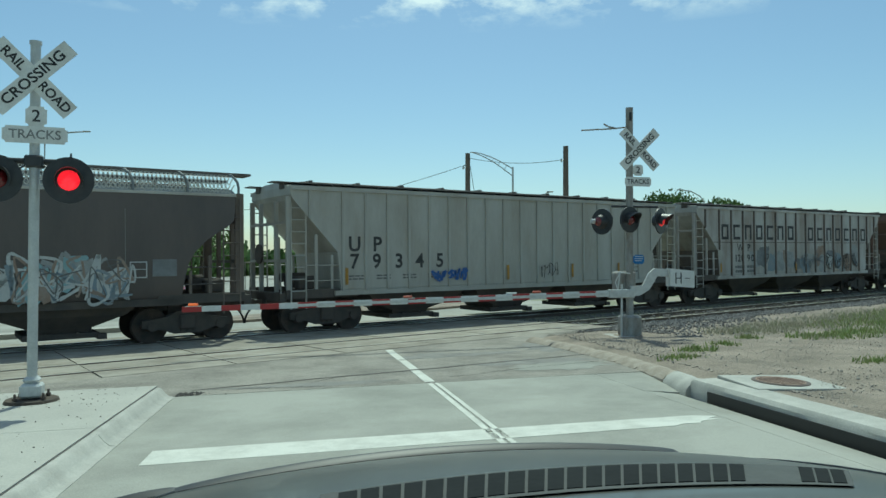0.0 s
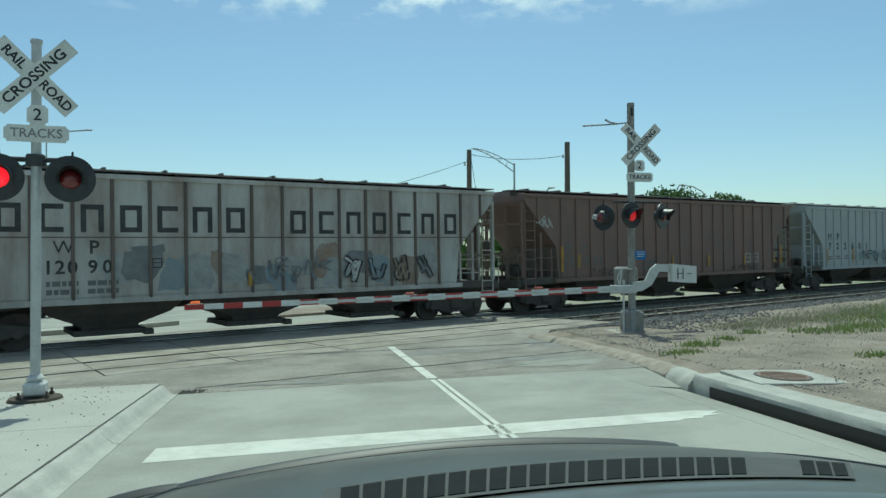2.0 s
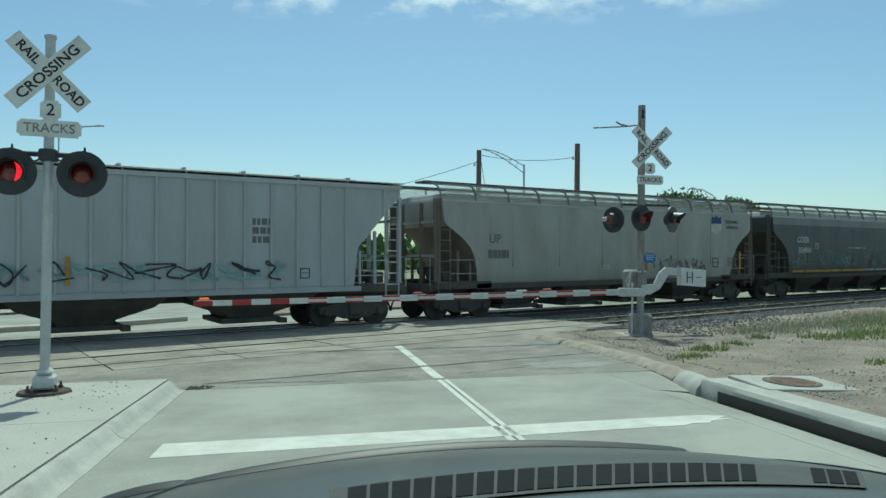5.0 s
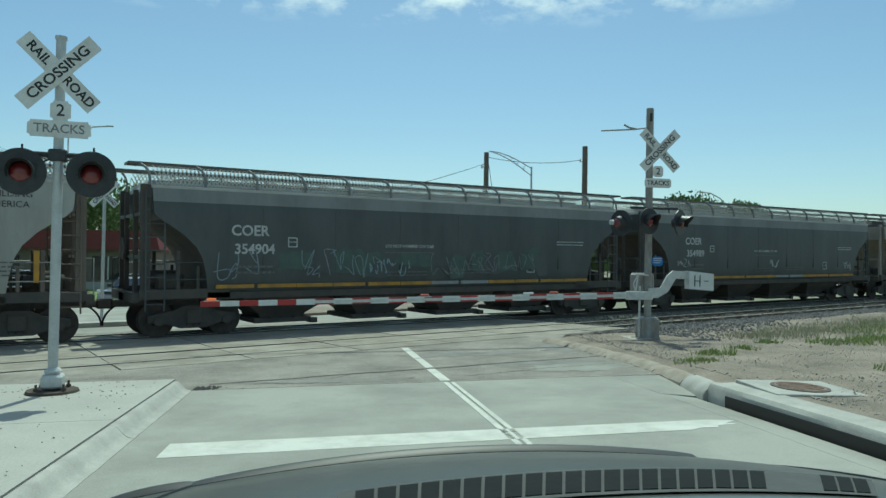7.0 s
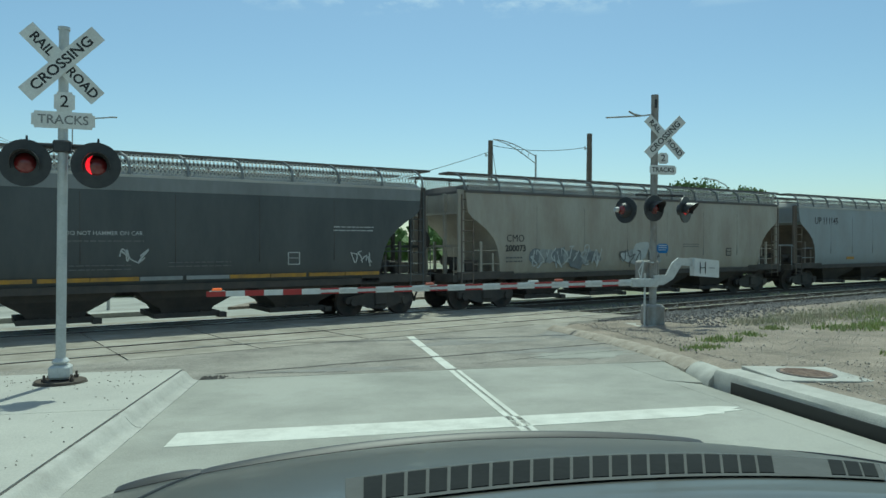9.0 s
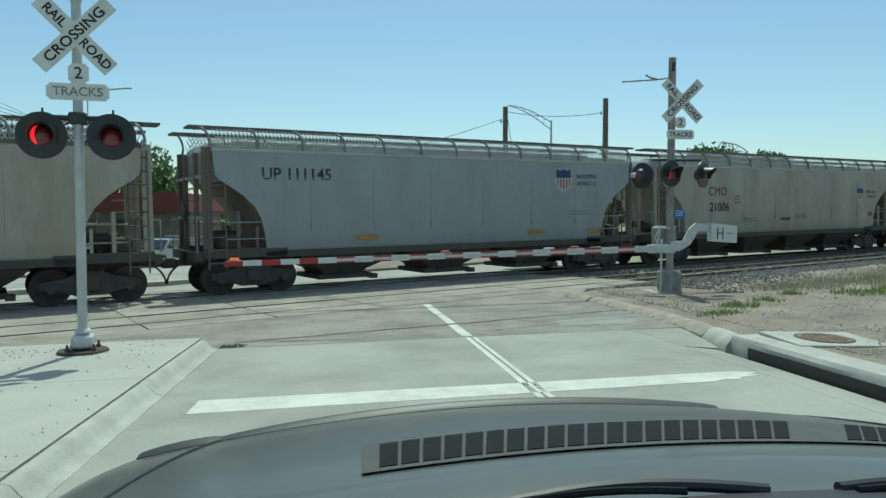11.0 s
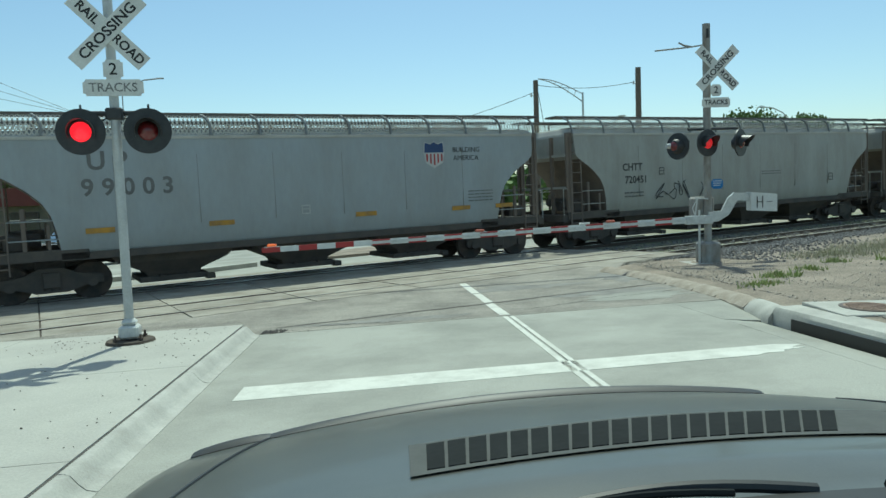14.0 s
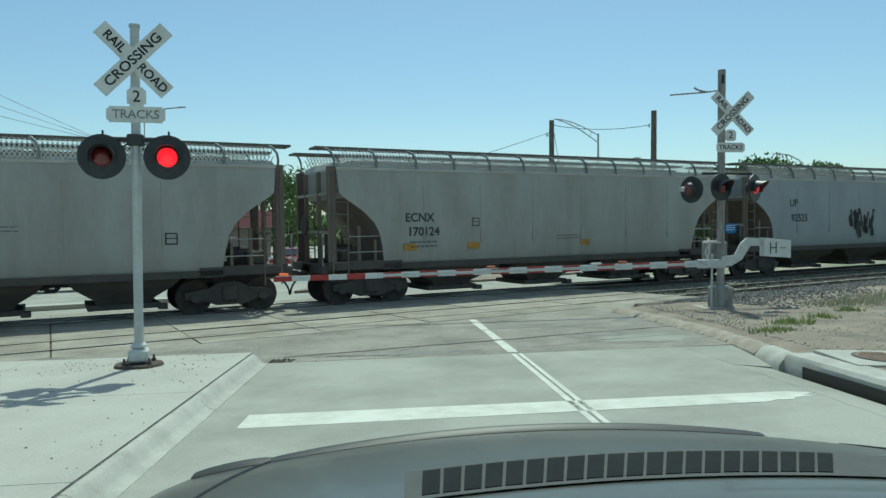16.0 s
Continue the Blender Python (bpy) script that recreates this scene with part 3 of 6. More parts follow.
def build_manhole():
    x, y = 6.25, 8.62
    m = Matrix.Translation((x, y, G(x, y) + 0.15)) @ Euler((0.0176, -0.0225 * -1, -0.05)).to_matrix().to_4x4()
    th = thing("manhole", m, "rusty round manhole cover in a pale concrete collar", "manhole cover")
    bm = bmesh.new()
    box(bm, -0.62, 0.62, -0.5, 0.5, -0.12, 0.004, 0.008)
    part("collar", bm, KERB, th, "pale concrete collar")
    bm = bmesh.new()
    tube(bm, (0, 0, 0.0), (0, 0, 0.014), 0.36, 0.36, 40)
    part("frame", bm, RAIL, th)
    rust = mat("manhole_iron", (0.32, 0.23, 0.175), 0.9, other=(0.22, 0.15, 0.115), scale=9, amount=1)
    bm = bmesh.new()
    tube(bm, (0, 0, 0.01), (0, 0, 0.02), 0.31, 0.31, 40)
    for k in range(-4, 5):
        w = math.sqrt(0.28 ** 2 - (k * 0.06) ** 2) if abs(k * 0.06) < 0.28 else 0
        if w:
            box(bm, -w, w, k * 0.06 - 0.012, k * 0.06 + 0.012, 0.02, 0.026)
    part("cover", bm, rust, th, "rusty cast iron cover")


for build in (build_ground, build_road, build_median, build_verge, build_tracks, build_manhole, build_weeds, build_gravel):
    build()


# ---- signals ----
def blade(bm, L=1.22, w=0.229):
    box(bm, -L / 2, L / 2, -0.006, 0.006, -w / 2, w / 2)
    return bm


def crossbuck(parent, z, y, words=True):
    for k, (ang, text) in enumerate(((-45, ("RAIL", "ROAD")), (45, ("CROSSING",)))):
        m = Matrix.Translation((0, y - 0.016 * k, z)) @ Euler((0, radians(-ang), 0)).to_matrix().to_4x4()
        b = part("sign_blade", blade(bmesh.new()), SIGN_WHITE, parent, "white blade with black letters" if words else "", m)
        if not words:
            continue
        face = Euler((radians(90), 0, 0)).to_matrix().to_4x4()
        if len(text) == 2:
            for s, word in zip((-0.34, 0.34), text):
                part("lettering", text_mesh(word, 0.17, BLACK, 0.001, 0.004), None, b, m=Matrix.Translation((s, -0.0075, 0)) @ face)
        else:
            part("lettering", text_mesh("CROSSING", 0.185, BLACK, 0.001, 0.004), None, b, m=Matrix.Translation((0, -0.0075, 0)) @ face @ Matrix.Diagonal((1.10, 1, 1, 1)))


LETTER_FADED = mat("faded_sign_letters", (0.13, 0.13, 0.13), 0.7, other=(0.30, 0.30, 0.29), scale=9, amount=1)


def plate(parent, name, x, y, z, w, h, words, size, material=None, ink=None):
    bm = bmesh.new()
    box(bm, -w / 2, w / 2, -0.005, 0.005, -h / 2, h / 2)
    bmesh.ops.bevel(bm, geom=[q for q in bm.edges if abs(q.verts[0].co.y - q.verts[1].co.y) > 0.005], offset=0.035, segments=3, affect="EDGES")
    p = part(name, bm, material or SIGN_WHITE, parent, m=Matrix.Translation((x, y, z)))
    if words:
        part("lettering", text_mesh(words, size, ink or BLACK, 0.001, 0.002), None, p, m=Matrix.Translation((0, -0.0065, 0)) @ Euler((radians(90), 0, 0)).to_matrix().to_4x4())
    return p


LENSES = []


def lamp_head(parent, x, y, z, lens, turn=0.0, phase=0):
    m = Matrix.Translation((x, y, z)) @ Euler((0, 0, turn)).to_matrix().to_4x4()
    h = part("signal_lamp", tube(bmesh.new(), (0, 0.02, 0), (0, -0.015, 0), 0.305, 0.305, 36), BLACK_HOOD, parent, "round black signal backing disc", m, True)
    bm = bmesh.new()
    tube(bm, (0, 0.02, 0), (0, 0.16, 0), 0.18, 0.13, 24)
    part("lamp_housing", bm, BLACK_HOOD, h, smooth=True)
    bm = bmesh.new()
    n = 22
    ring = []
    for i in range(n + 1):
        a = radians(-25 + 230 * i / n)
        c, s = math.cos(a), math.sin(a)
        reach = -0.015 - 0.30 * (0.35 + 0.65 * max(0, s))
        ring.append([bm.verts.new(p) for p in ((0.165 * c, -0.01, 0.165 * s), (0.165 * c, reach, 0.165 * s - 0.02), (0.172 * c, reach, 0.172 * s - 0.02), (0.172 * c, -0.01, 0.172 * s))])
    for a, b in zip(ring, ring[1:]):
        for j in range(4):
            bm.faces.new((a[j], b[j], b[(j + 1) % 4], a[(j + 1) % 4]))
    part("visor", bm, BLACK_HOOD, h, smooth=True)
    # the lens ball turns in its socket: one half glows, the other is dark
    bm = bmesh.new()
    bmesh.ops.create_uvsphere(bm, u_segments=28, v_segments=16, radius=0.15)
    for fc in bm.faces:
        fc.material_index = 0 if fc.calc_center_median().y < 0 else 1
    lens_part = part("lens", bm, None, h, "red lens", Matrix.Translation((0, 0.055, 0)), True)
    lens_part.data.materials.append(lens), lens_part.data.materials.append(LENS_OFF)
    LENSES.append((lens_part, phase))
    return h


def build_left_signal():
    x, y = -3.39, 10.36
    z0 = G(x, y) + 0.15
    th = thing("crossing_signal", Matrix.Translation((x, y, z0)) @ Euler((0, 0, radians(7))).to_matrix().to_4x4(), "grey steel crossing mast with crossbuck and red lamps on the median", "railroad signal", "crossing signals")
    bm = bmesh.new()
    tube(bm, (0, 0, 0.05), (0, 0, 4.66), 0.062, 0.062, 20)
    part("mast", bm, GALV, th, smooth=True)
    bm = bmesh.new()
    tube(bm, (0, 0, 4.66), (0, 0, 4.70), 0.075, 0.075, 20)
    part("cap", bm, GALV, th, smooth=True)
    bm = bmesh.new()
    box(bm, -0.13, 0.13, -0.13, 0.13, 0.06, 0.24, 0.03)
    box(bm, -0.10, 0.10, -0.10, 0.10, 0.24, 0.33, 0.04)
    part("mast_base", bm, ALU, th, "cast aluminium mast base")
    bm = bmesh.new()
    tube(bm, (0, 0, 0), (0, 0, 0.04), 0.33, 0.31, 24)
    part("foundation", bm, RUST_GROOVE, th, "rusty foundation plate")
    for k in range(4):
        a = math.pi / 4 + k * math.pi / 2
        p = (math.cos(a) * 0.23, math.sin(a) * 0.23)
        bm = bmesh.new()
        tube(bm, (*p, 0.03), (*p, 0.13), 0.016, 0.016, 8)
        tube(bm, (*p, 0.05), (*p, 0.08), 0.034, 0.034, 6)
        part("anchor_bolt", bm, RAIL, th)
    crossbuck(th, 4.20, -0.09)
    plate(th, "count_sign", 0.03, -0.085, 3.70, 0.25, 0.26, "2", 0.22)
    plate(th, "tracks_sign", 0.02, -0.085, 3.46, 0.76, 0.22, "TRACKS", 0.165, None, LETTER_FADED)
    bm = bmesh.new()
    tube(bm, (-0.48, 0.0, 3.13), (0.48, 0, 3.13), 0.034, 0.034, 12)
    box(bm, -0.11, 0.11, -0.09, 0.09, 3.04, 3.20, 0.02)
    for s in (-0.42, 0.42):
        tube(bm, (s, 0, 3.13), (s, 0.02, 2.98), 0.03, 0.03, 10)
        tube(bm, (s * 1.02, 0, 3.13), (s * 1.02, 0, 3.25), 0.022, 0.012, 8)
    part("cross_arm", bm, BLACK_HOOD, th, "black lamp cross arm")
    a = lamp_head(th, -0.42, -0.10, 2.88, LENS_ON, radians(8), 0)
    b = lamp_head(th, 0.42, -0.10, 2.88, LENS_ON, radians(8), 1)
    bm = bmesh.new()
    bent(bm, [(0.07, 0.05, 3.1), (0.3, 0.0, 2.96)], 0.012)
    part("wiring", bm, TRIM, th)
    bm = bmesh.new()
    bent(bm, [(-0.07, 0.05, 3.1), (-0.3, 0.0, 2.96)], 0.012)
    part("wiring", bm, TRIM, th)
    return th


def build_right_signal():
    x, y = 7.66, 16.05
    z0 = G(x, y) + 0.06
    th = thing("gate_signal", Matrix.Translation((x, y, z0)), "weathered crossing mast with crossbuck, red lamps and gate motor", "railroad signal", "crossing signals")
    rusty = mat("weathered_mast", (0.36, 0.36, 0.34), 0.7, 0.2, other=(0.20, 0.17, 0.14), scale=4, amount=1, stretch=(1, 1, 0.4))
    bm = bmesh.new()
    tube(bm, (0, 0, 0.3), (0, 0, 5.42), 0.085, 0.085, 18)
    part("mast", bm, rusty, th, "weathered grey mast", smooth=True)
    bm = bmesh.new()
    box(bm, -0.045, 0.02, -0.10, -0.083, 5.10, 5.30, 0.015)
    part("hand_hole", bm, TRIM, th, "dark hand hole near the mast top")
    bm = bmesh.new()
    box(bm, -0.22, 0.22, -0.22, 0.22, 0.0, 0.52, 0.05)
    part("mast_base", bm, rusty, th)
    bm = bmesh.new()
    box(bm, -0.55, 0.6, -0.4, 0.45, -0.15, 0.05, 0.03)
    part("foundation", bm, KERB, th, "low concrete foundation")
    bm = bmesh.new()
    tube(bm, (-0.26, -0.12, 0.0), (-0.26, -0.12, 1.25), 0.025, 0.025, 10)
    part("conduit", bm, ALU, th)
    crossbuck(th, 4.42, -0.13)
    for ob in [o for o in th.children if o.name.startswith("sign_blade")]:
        ob.location.x = 0.19
    plate(th, "count_sign", 0.17, -0.10, 3.93, 0.25, 0.26, "2", 0.22)
    plate(th, "tracks_sign", 0.17, -0.10, 3.66, 0.66, 0.22, "TRACKS", 0.15)
    bm = bmesh.new()
    tube(bm, (-0.45, 0, 3.08), (0.72, 0, 3.08), 0.03, 0.03, 10)
    part("cross_arm", bm, BLACK_HOOD, th)
    lamp_head(th, -0.06, -0.14, 2.76, LENS_DIM, radians(20), 0)
    lamp_head(th, 0.72, -0.14, 2.74, LENS_DIM, radians(38), 1)
    h = lamp_head(th, -0.62, 0.16, 2.72, LENS_OFF, radians(118), 0)
    bm = bmesh.new()
    tube(bm, (-0.55, 0.22, 2.72), (-0.9, 0.14, 2.73), 0.10, 0.05, 16)
    part("side_lamp_hood", bm, ALU, th, "small grey side-facing lamp hood", smooth=True)
    plate(th, "notice_plate", 0.18, -0.10, 1.83, 0.27, 0.22, "", 0.1, BLUE_SIGN)
    for k in range(3):
        bm = bmesh.new()
        box(bm, 0.08, 0.28 - 0.03 * (k == 2), -0.112, -0.1055, 1.89 - k * 0.05, 1.905 - k * 0.05)
        part("text_bar", bm, SIGN_WHITE, th)
    # gate mechanism: gearbox, cranked arm and counterweight
    bm = bmesh.new()
    box(bm, -0.28, 0.20, 0.05, 0.42, 1.05, 1.55, 0.05)
    part("gearbox", bm, rusty, th, "weathered gate motor box")
    bm = bmesh.new()
    prism(bm, [(-0.05, 0.98), (0.17, 0.98), (0.42, 1.12), (0.62, 1.44), (0.95, 1.42), (0.95, 1.60), (0.55, 1.62), (0.40, 1.50), (0.25, 1.22), (-0.05, 1.20)], -0.17, -0.11)
    part("counterweight_arm", bm, ALU, th, "cranked silver arm")
    bm = bmesh.new()
    prism(bm, [(0.90, 1.20), (1.52, 1.16), (1.52, 1.56), (0.90, 1.62)], -0.26, -0.04)
    cw = part("counterweight", bm, GATE_WHITE, th, "pale steel counterweight block")
    bm = bmesh.new()
    for x0 in (1.03, 1.16):
        box(bm, x0, x0 + 0.022, -0.268, -0.26, 1.26, 1.52)
    box(bm, 1.04, 1.17, -0.268, -0.26, 1.38, 1.40)
    box(bm, 1.27, 1.40, -0.266, -0.26, 1.38, 1.395)
    part("marking_bar", bm, TRIM, cw)
    bm = bmesh.new()
    bent(bm, [(-0.05, -0.12, 1.50), (-0.30, -0.12, 1.52), (-0.36, -0.12, 1.12)], 0.018)
    bent(bm, [(-0.30, -0.12, 1.52), (-0.42, -0.12, 1.30), (-0.36, -0.12, 1.12)], 0.012)
    part("arm_bracket", bm, ALU, th)
    bm = bmesh.new()
    box(bm, -0.60, 0.05, -0.18, -0.08, 0.93, 1.13, 0.015)
    for k in range(5):
        tube(bm, (-0.55 + 0.12 * k, -0.2, 0.98 + 0.05 * (k % 2)), (-0.55 + 0.12 * k, -0.06, 0.98 + 0.05 * (k % 2)), 0.02, 0.02, 6)
    part("arm_clamp", bm, ALU, th)
    # street side: bent old conduit arm near the top
    bm = bmesh.new()
    bent(bm, [(0, 0.1, 4.98), (-0.35, 0.1, 4.93), (-1.16, 0.1, 4.86)], 0.018)
    bent(bm, [(-0.3, 0.1, 4.94), (-0.48, 0.1, 4.97), (-0.60, 0.1, 5.03)], 0.022)
    part("top_arm", bm, rusty, th, "thin bent arm near the mast top")
    return th


def build_gate():
    a, b = Vector((7.15, 15.92, 0.985)), Vector((-2.40, 16.12, 0.70))
    d = b - a
    L = d.length
    m = Matrix.Translation(a) @ d.to_track_quat("X", "Z").to_matrix().to_4x4()
    th = thing("crossing_gate", m, "lowered red and white striped crossing gate arm", "gate arm")
    n = 24
    x = 0.0
    w = L / n
    for k in range(n):
        t = 0.072 - 0.016 * k / n
        bm = bmesh.new()
        box(bm, k * w, (k + 1) * w, -0.02, 0.02, -t, t)
        red = k % 2 == 1
        part("stripe", bm, GATE_RED if red else GATE_WHITE, th, "red stripe" if red else "white stripe")
    bm = bmesh.new()
    box(bm, -0.3, L * 0.75, 0.02, 0.045, -0.03, 0.03)
    part("arm_spine", bm, ALU, th)
    for s, lit in ((L - 0.22, True), (L * 0.50, False), (L * 0.19, False)):
        bm = bmesh.new()
        box(bm, s - 0.10, s + 0.10, -0.045, 0.045, 0.065, 0.125, 0.02)
        lamp = part("gate_lamp", bm, ORANGE if lit else GATE_LAMP, th, "small glowing orange gate lamp" if lit else "small dull red gate lamp")
        bm = bmesh.new()
        box(bm, s - 0.16, s + 0.16, -0.03, 0.03, 0.055, 0.07)
        part("lamp_bracket", bm, ALU, lamp)
    bm = bmesh.new()
    box(bm, L * 0.24, L * 0.24 + 0.24, -0.03, 0.03, 0.065, 0.11, 0.01)
    part("junction_box", bm, GATE_WHITE, th)


build_left_signal()
build_right_signal()
build_gate()


# ---- the train ----
def paint(name, colour, rust=(0.16, 0.09, 0.06), amount=0.5, rough=0.6):
    return mat(name, colour, rough, other=rust, scale=0.8, amount=amount, fine=9, stretch=(1.3, 1.3, 0.4), island=0.03, grain=0.07)


P_BROWN = paint("oxide_brown", (0.22, 0.135, 0.108), (0.16, 0.115, 0.098), 0.9)
P_DARK = paint("dark_brown", (0.12, 0.10, 0.09), (0.085, 0.075, 0.07), 0.8)
P_PALE = paint("weathered_light_grey", (0.44, 0.43, 0.39), (0.31, 0.28, 0.23), 0.7)
P_WHITE = paint("dirty_white", (0.50, 0.49, 0.46), (0.23, 0.18, 0.14), 0.8)
P_BLUEGREY = paint("light_blue_grey", (0.42, 0.45, 0.46), (0.33, 0.33, 0.31), 0.6)
P_GREY = paint("hopper_grey", (0.39, 0.39, 0.36), (0.29, 0.275, 0.24), 0.8)
P_TAN = paint("sandy_grey", (0.42, 0.39, 0.33), (0.30, 0.25, 0.195), 0.8)
P_RIB = paint("rusty_post", (0.15, 0.115, 0.095), (0.08, 0.06, 0.05), 0.9)
SEAM = mat("seam_grime", (0.27, 0.265, 0.24), 0.8, scale=4)
# brown of the car ends, darkened to hold the shade between cars
P_END = paint("shade_darkened_end", (0.21, 0.17, 0.138), (0.12, 0.098, 0.082), 0.9, 0.85)
P_NAVY = paint("faded_charcoal", (0.092, 0.098, 0.098), (0.06, 0.066, 0.068), 0.9, 0.5)
P_STEEL = paint("slate_grey", (0.34, 0.37, 0.385), (0.28, 0.285, 0.27), 0.6)
UNDER = mat("grimy_underframe", (0.08, 0.073, 0.066), 0.95, other=(0.12, 0.10, 0.083), scale=2, amount=0.9)
GRIME_STEEL = mat("grimy_wheel", (0.055, 0.05, 0.046), 0.75, 0.2, other=(0.12, 0.09, 0.07), scale=3, amount=0.9)
ROOF = mat("roof_galvanised", (0.50, 0.49, 0.45), 0.6, 0.15, other=(0.36, 0.34, 0.30), scale=1.2, amount=0.8)
DARK_ROOF = mat("roof_dark", (0.10, 0.09, 0.085), 0.7, other=(0.16, 0.14, 0.12), scale=1.2, amount=0.8)
Y_MARK = mat("yellow_reflector", (0.50, 0.27, 0.035), 0.7, other=(0.26, 0.16, 0.06), scale=3, amount=1)
LETTER_BLACK = mat("letter_black", (0.03, 0.03, 0.03), 0.7, other=(0.07, 0.07, 0.07), scale=3, amount=0.8)
LETTER_WHITE = mat("letter_white", (0.55, 0.55, 0.53), 0.7, other=(0.35, 0.35, 0.34), scale=3, amount=0.8)
LETTER_GREY = mat("letter_faded", (0.16, 0.16, 0.155), 0.7, scale=3, amount=0.8)
SHIELD_BLUE = mat("shield_blue", (0.03, 0.06, 0.16), 0.6, scale=3)
SHIELD_RED = mat("shield_red", (0.35, 0.05, 0.05), 0.6, scale=3)
TAG_BLUE = mat("spray_blue", (0.06, 0.14, 0.40), 0.6, scale=3)
TAG_TEAL = mat("spray_teal", (0.28, 0.42, 0.44), 0.6, scale=3)
TAG_WHITE = mat("spray_white", (0.52, 0.53, 0.51), 0.6, scale=3)

BAND_GREY = paint("pale_top_band", (0.24, 0.25, 0.25), (0.16, 0.165, 0.16), 0.7)
FADE_PALE = mat("faded_pale_spray", (0.36, 0.37, 0.36), 0.8, other=(0.26, 0.26, 0.25), scale=3, amount=1)
FADE_GREY = mat("faded_grey_spray", (0.22, 0.23, 0.235), 0.8, other=(0.15, 0.155, 0.155), scale=3, amount=1)
FADE_BLUE = mat("faded_blue_spray", (0.21, 0.27, 0.31), 0.8, other=(0.28, 0.29, 0.29), scale=3, amount=1)
FADE_GREEN = mat("faded_green_spray", (0.10, 0.14, 0.11), 0.8, other=(0.08, 0.10, 0.10), scale=3, amount=1)
FADE_RUST = mat("faded_rust_spray", (0.27, 0.19, 0.14), 0.8, other=(0.32, 0.28, 0.24), scale=3, amount=1)
GRATING = mat("roof_grating", (0.62, 0.60, 0.53), 0.7, 0.0, other=(0.48, 0.45, 0.38), scale=1.1, amount=0.8)

MESHES = {}


def shared(key, make, material, smooth=False):
    if key not in MESHES:
        bm = bmesh.new()
        make(bm)
        me = mesh_of(bm, key if isinstance(key, str) else key[0], smooth)
        me.materials.append(material)
        MESHES[key] = me
    return MESHES[key]


WHEELSETS = []


def truck(car, x):
    t = part("truck", shared("truck", lambda bm: [prism(bm, [(-1.15, 0.42), (-0.7, 0.36), (-0.35, 0.24), (0.35, 0.24), (0.7, 0.36), (1.15, 0.42), (1.15, 0.60), (0.55, 0.70), (0.25, 0.84), (-0.25, 0.84), (-0.55, 0.70), (-1.15, 0.60)], s - 0.07, s + 0.07) for s in (-1.0, 1.0)] + [box(bm, -0.2, 0.2, -1.15, 1.15, 0.35, 0.75, 0.03), box(bm, -0.35, 0.35, -0.4, 0.4, 0.6, 1.0, 0.03)], UNDER), None, car, "grimy cast side frames and bolster", Matrix.Translation((x, 0, 0)))
    for s in (-1.0, 1.0):
        part("spring_group", shared("springs", lambda bm: [tube(bm, (k, s2, 0.3), (k, s2, 0.62), 0.055, 0.055, 8) for k in (-0.16, 0, 0.16) for s2 in (-0.03,)], GRIME_STEEL), None, t, m=Matrix.Translation((0, s, 0)))
    for k in (-0.89, 0.89):
        def wheels(bm):
            tube(bm, (0, -1.1, 0), (0, 1.1, 0), 0.08, 0.08, 12)
            for s in (-1, 1):
                tube(bm, (0, s * 0.70, 0), (0, s * 0.79, 0), 0.457, 0.457, 36)
                tube(bm, (0, s * 0.67, 0), (0, s * 0.70, 0), 0.485, 0.485, 36)
                tube(bm, (0, s * 0.79, 0), (0, s * 0.84, 0), 0.16, 0.13, 16)
                for h in range(3):
                    a = h * math.tau / 3
                    box(bm, -0.06, 0.06, s * 0.80 - 0.006, s * 0.80 + 0.006, 0.24, 0.34, 0.0, Euler((0, a, 0)).to_matrix().to_4x4())
        w = part("wheelset", shared("wheelset", wheels, GRIME_STEEL, True), None, t, m=Matrix.Translation((k, 0, 0.457)))
        WHEELSETS.append(w)
        for s in (-1.0, 1.0):
            part("bearing_cap", shared("bearing", lambda bm: tube(bm, (0, -0.08, 0), (0, 0.08, 0), 0.13, 0.11, 14), UNDER), None, t, m=Matrix.Translation((k, s * 1.05, 0.457)))


def ladder(bm, x, y, z0, z1, w=0.42, n=7, r=0.018):
    for s in (0, w):
        tube(bm, (x + s, y, z0), (x + s, y, z1), r * 1.3, r * 1.3, 6)
    for k in range(n):
        z = z0 + (z1 - z0) * (k + 0.5) / n
        tube(bm, (x, y, z), (x + w, y, z), r, r, 6)


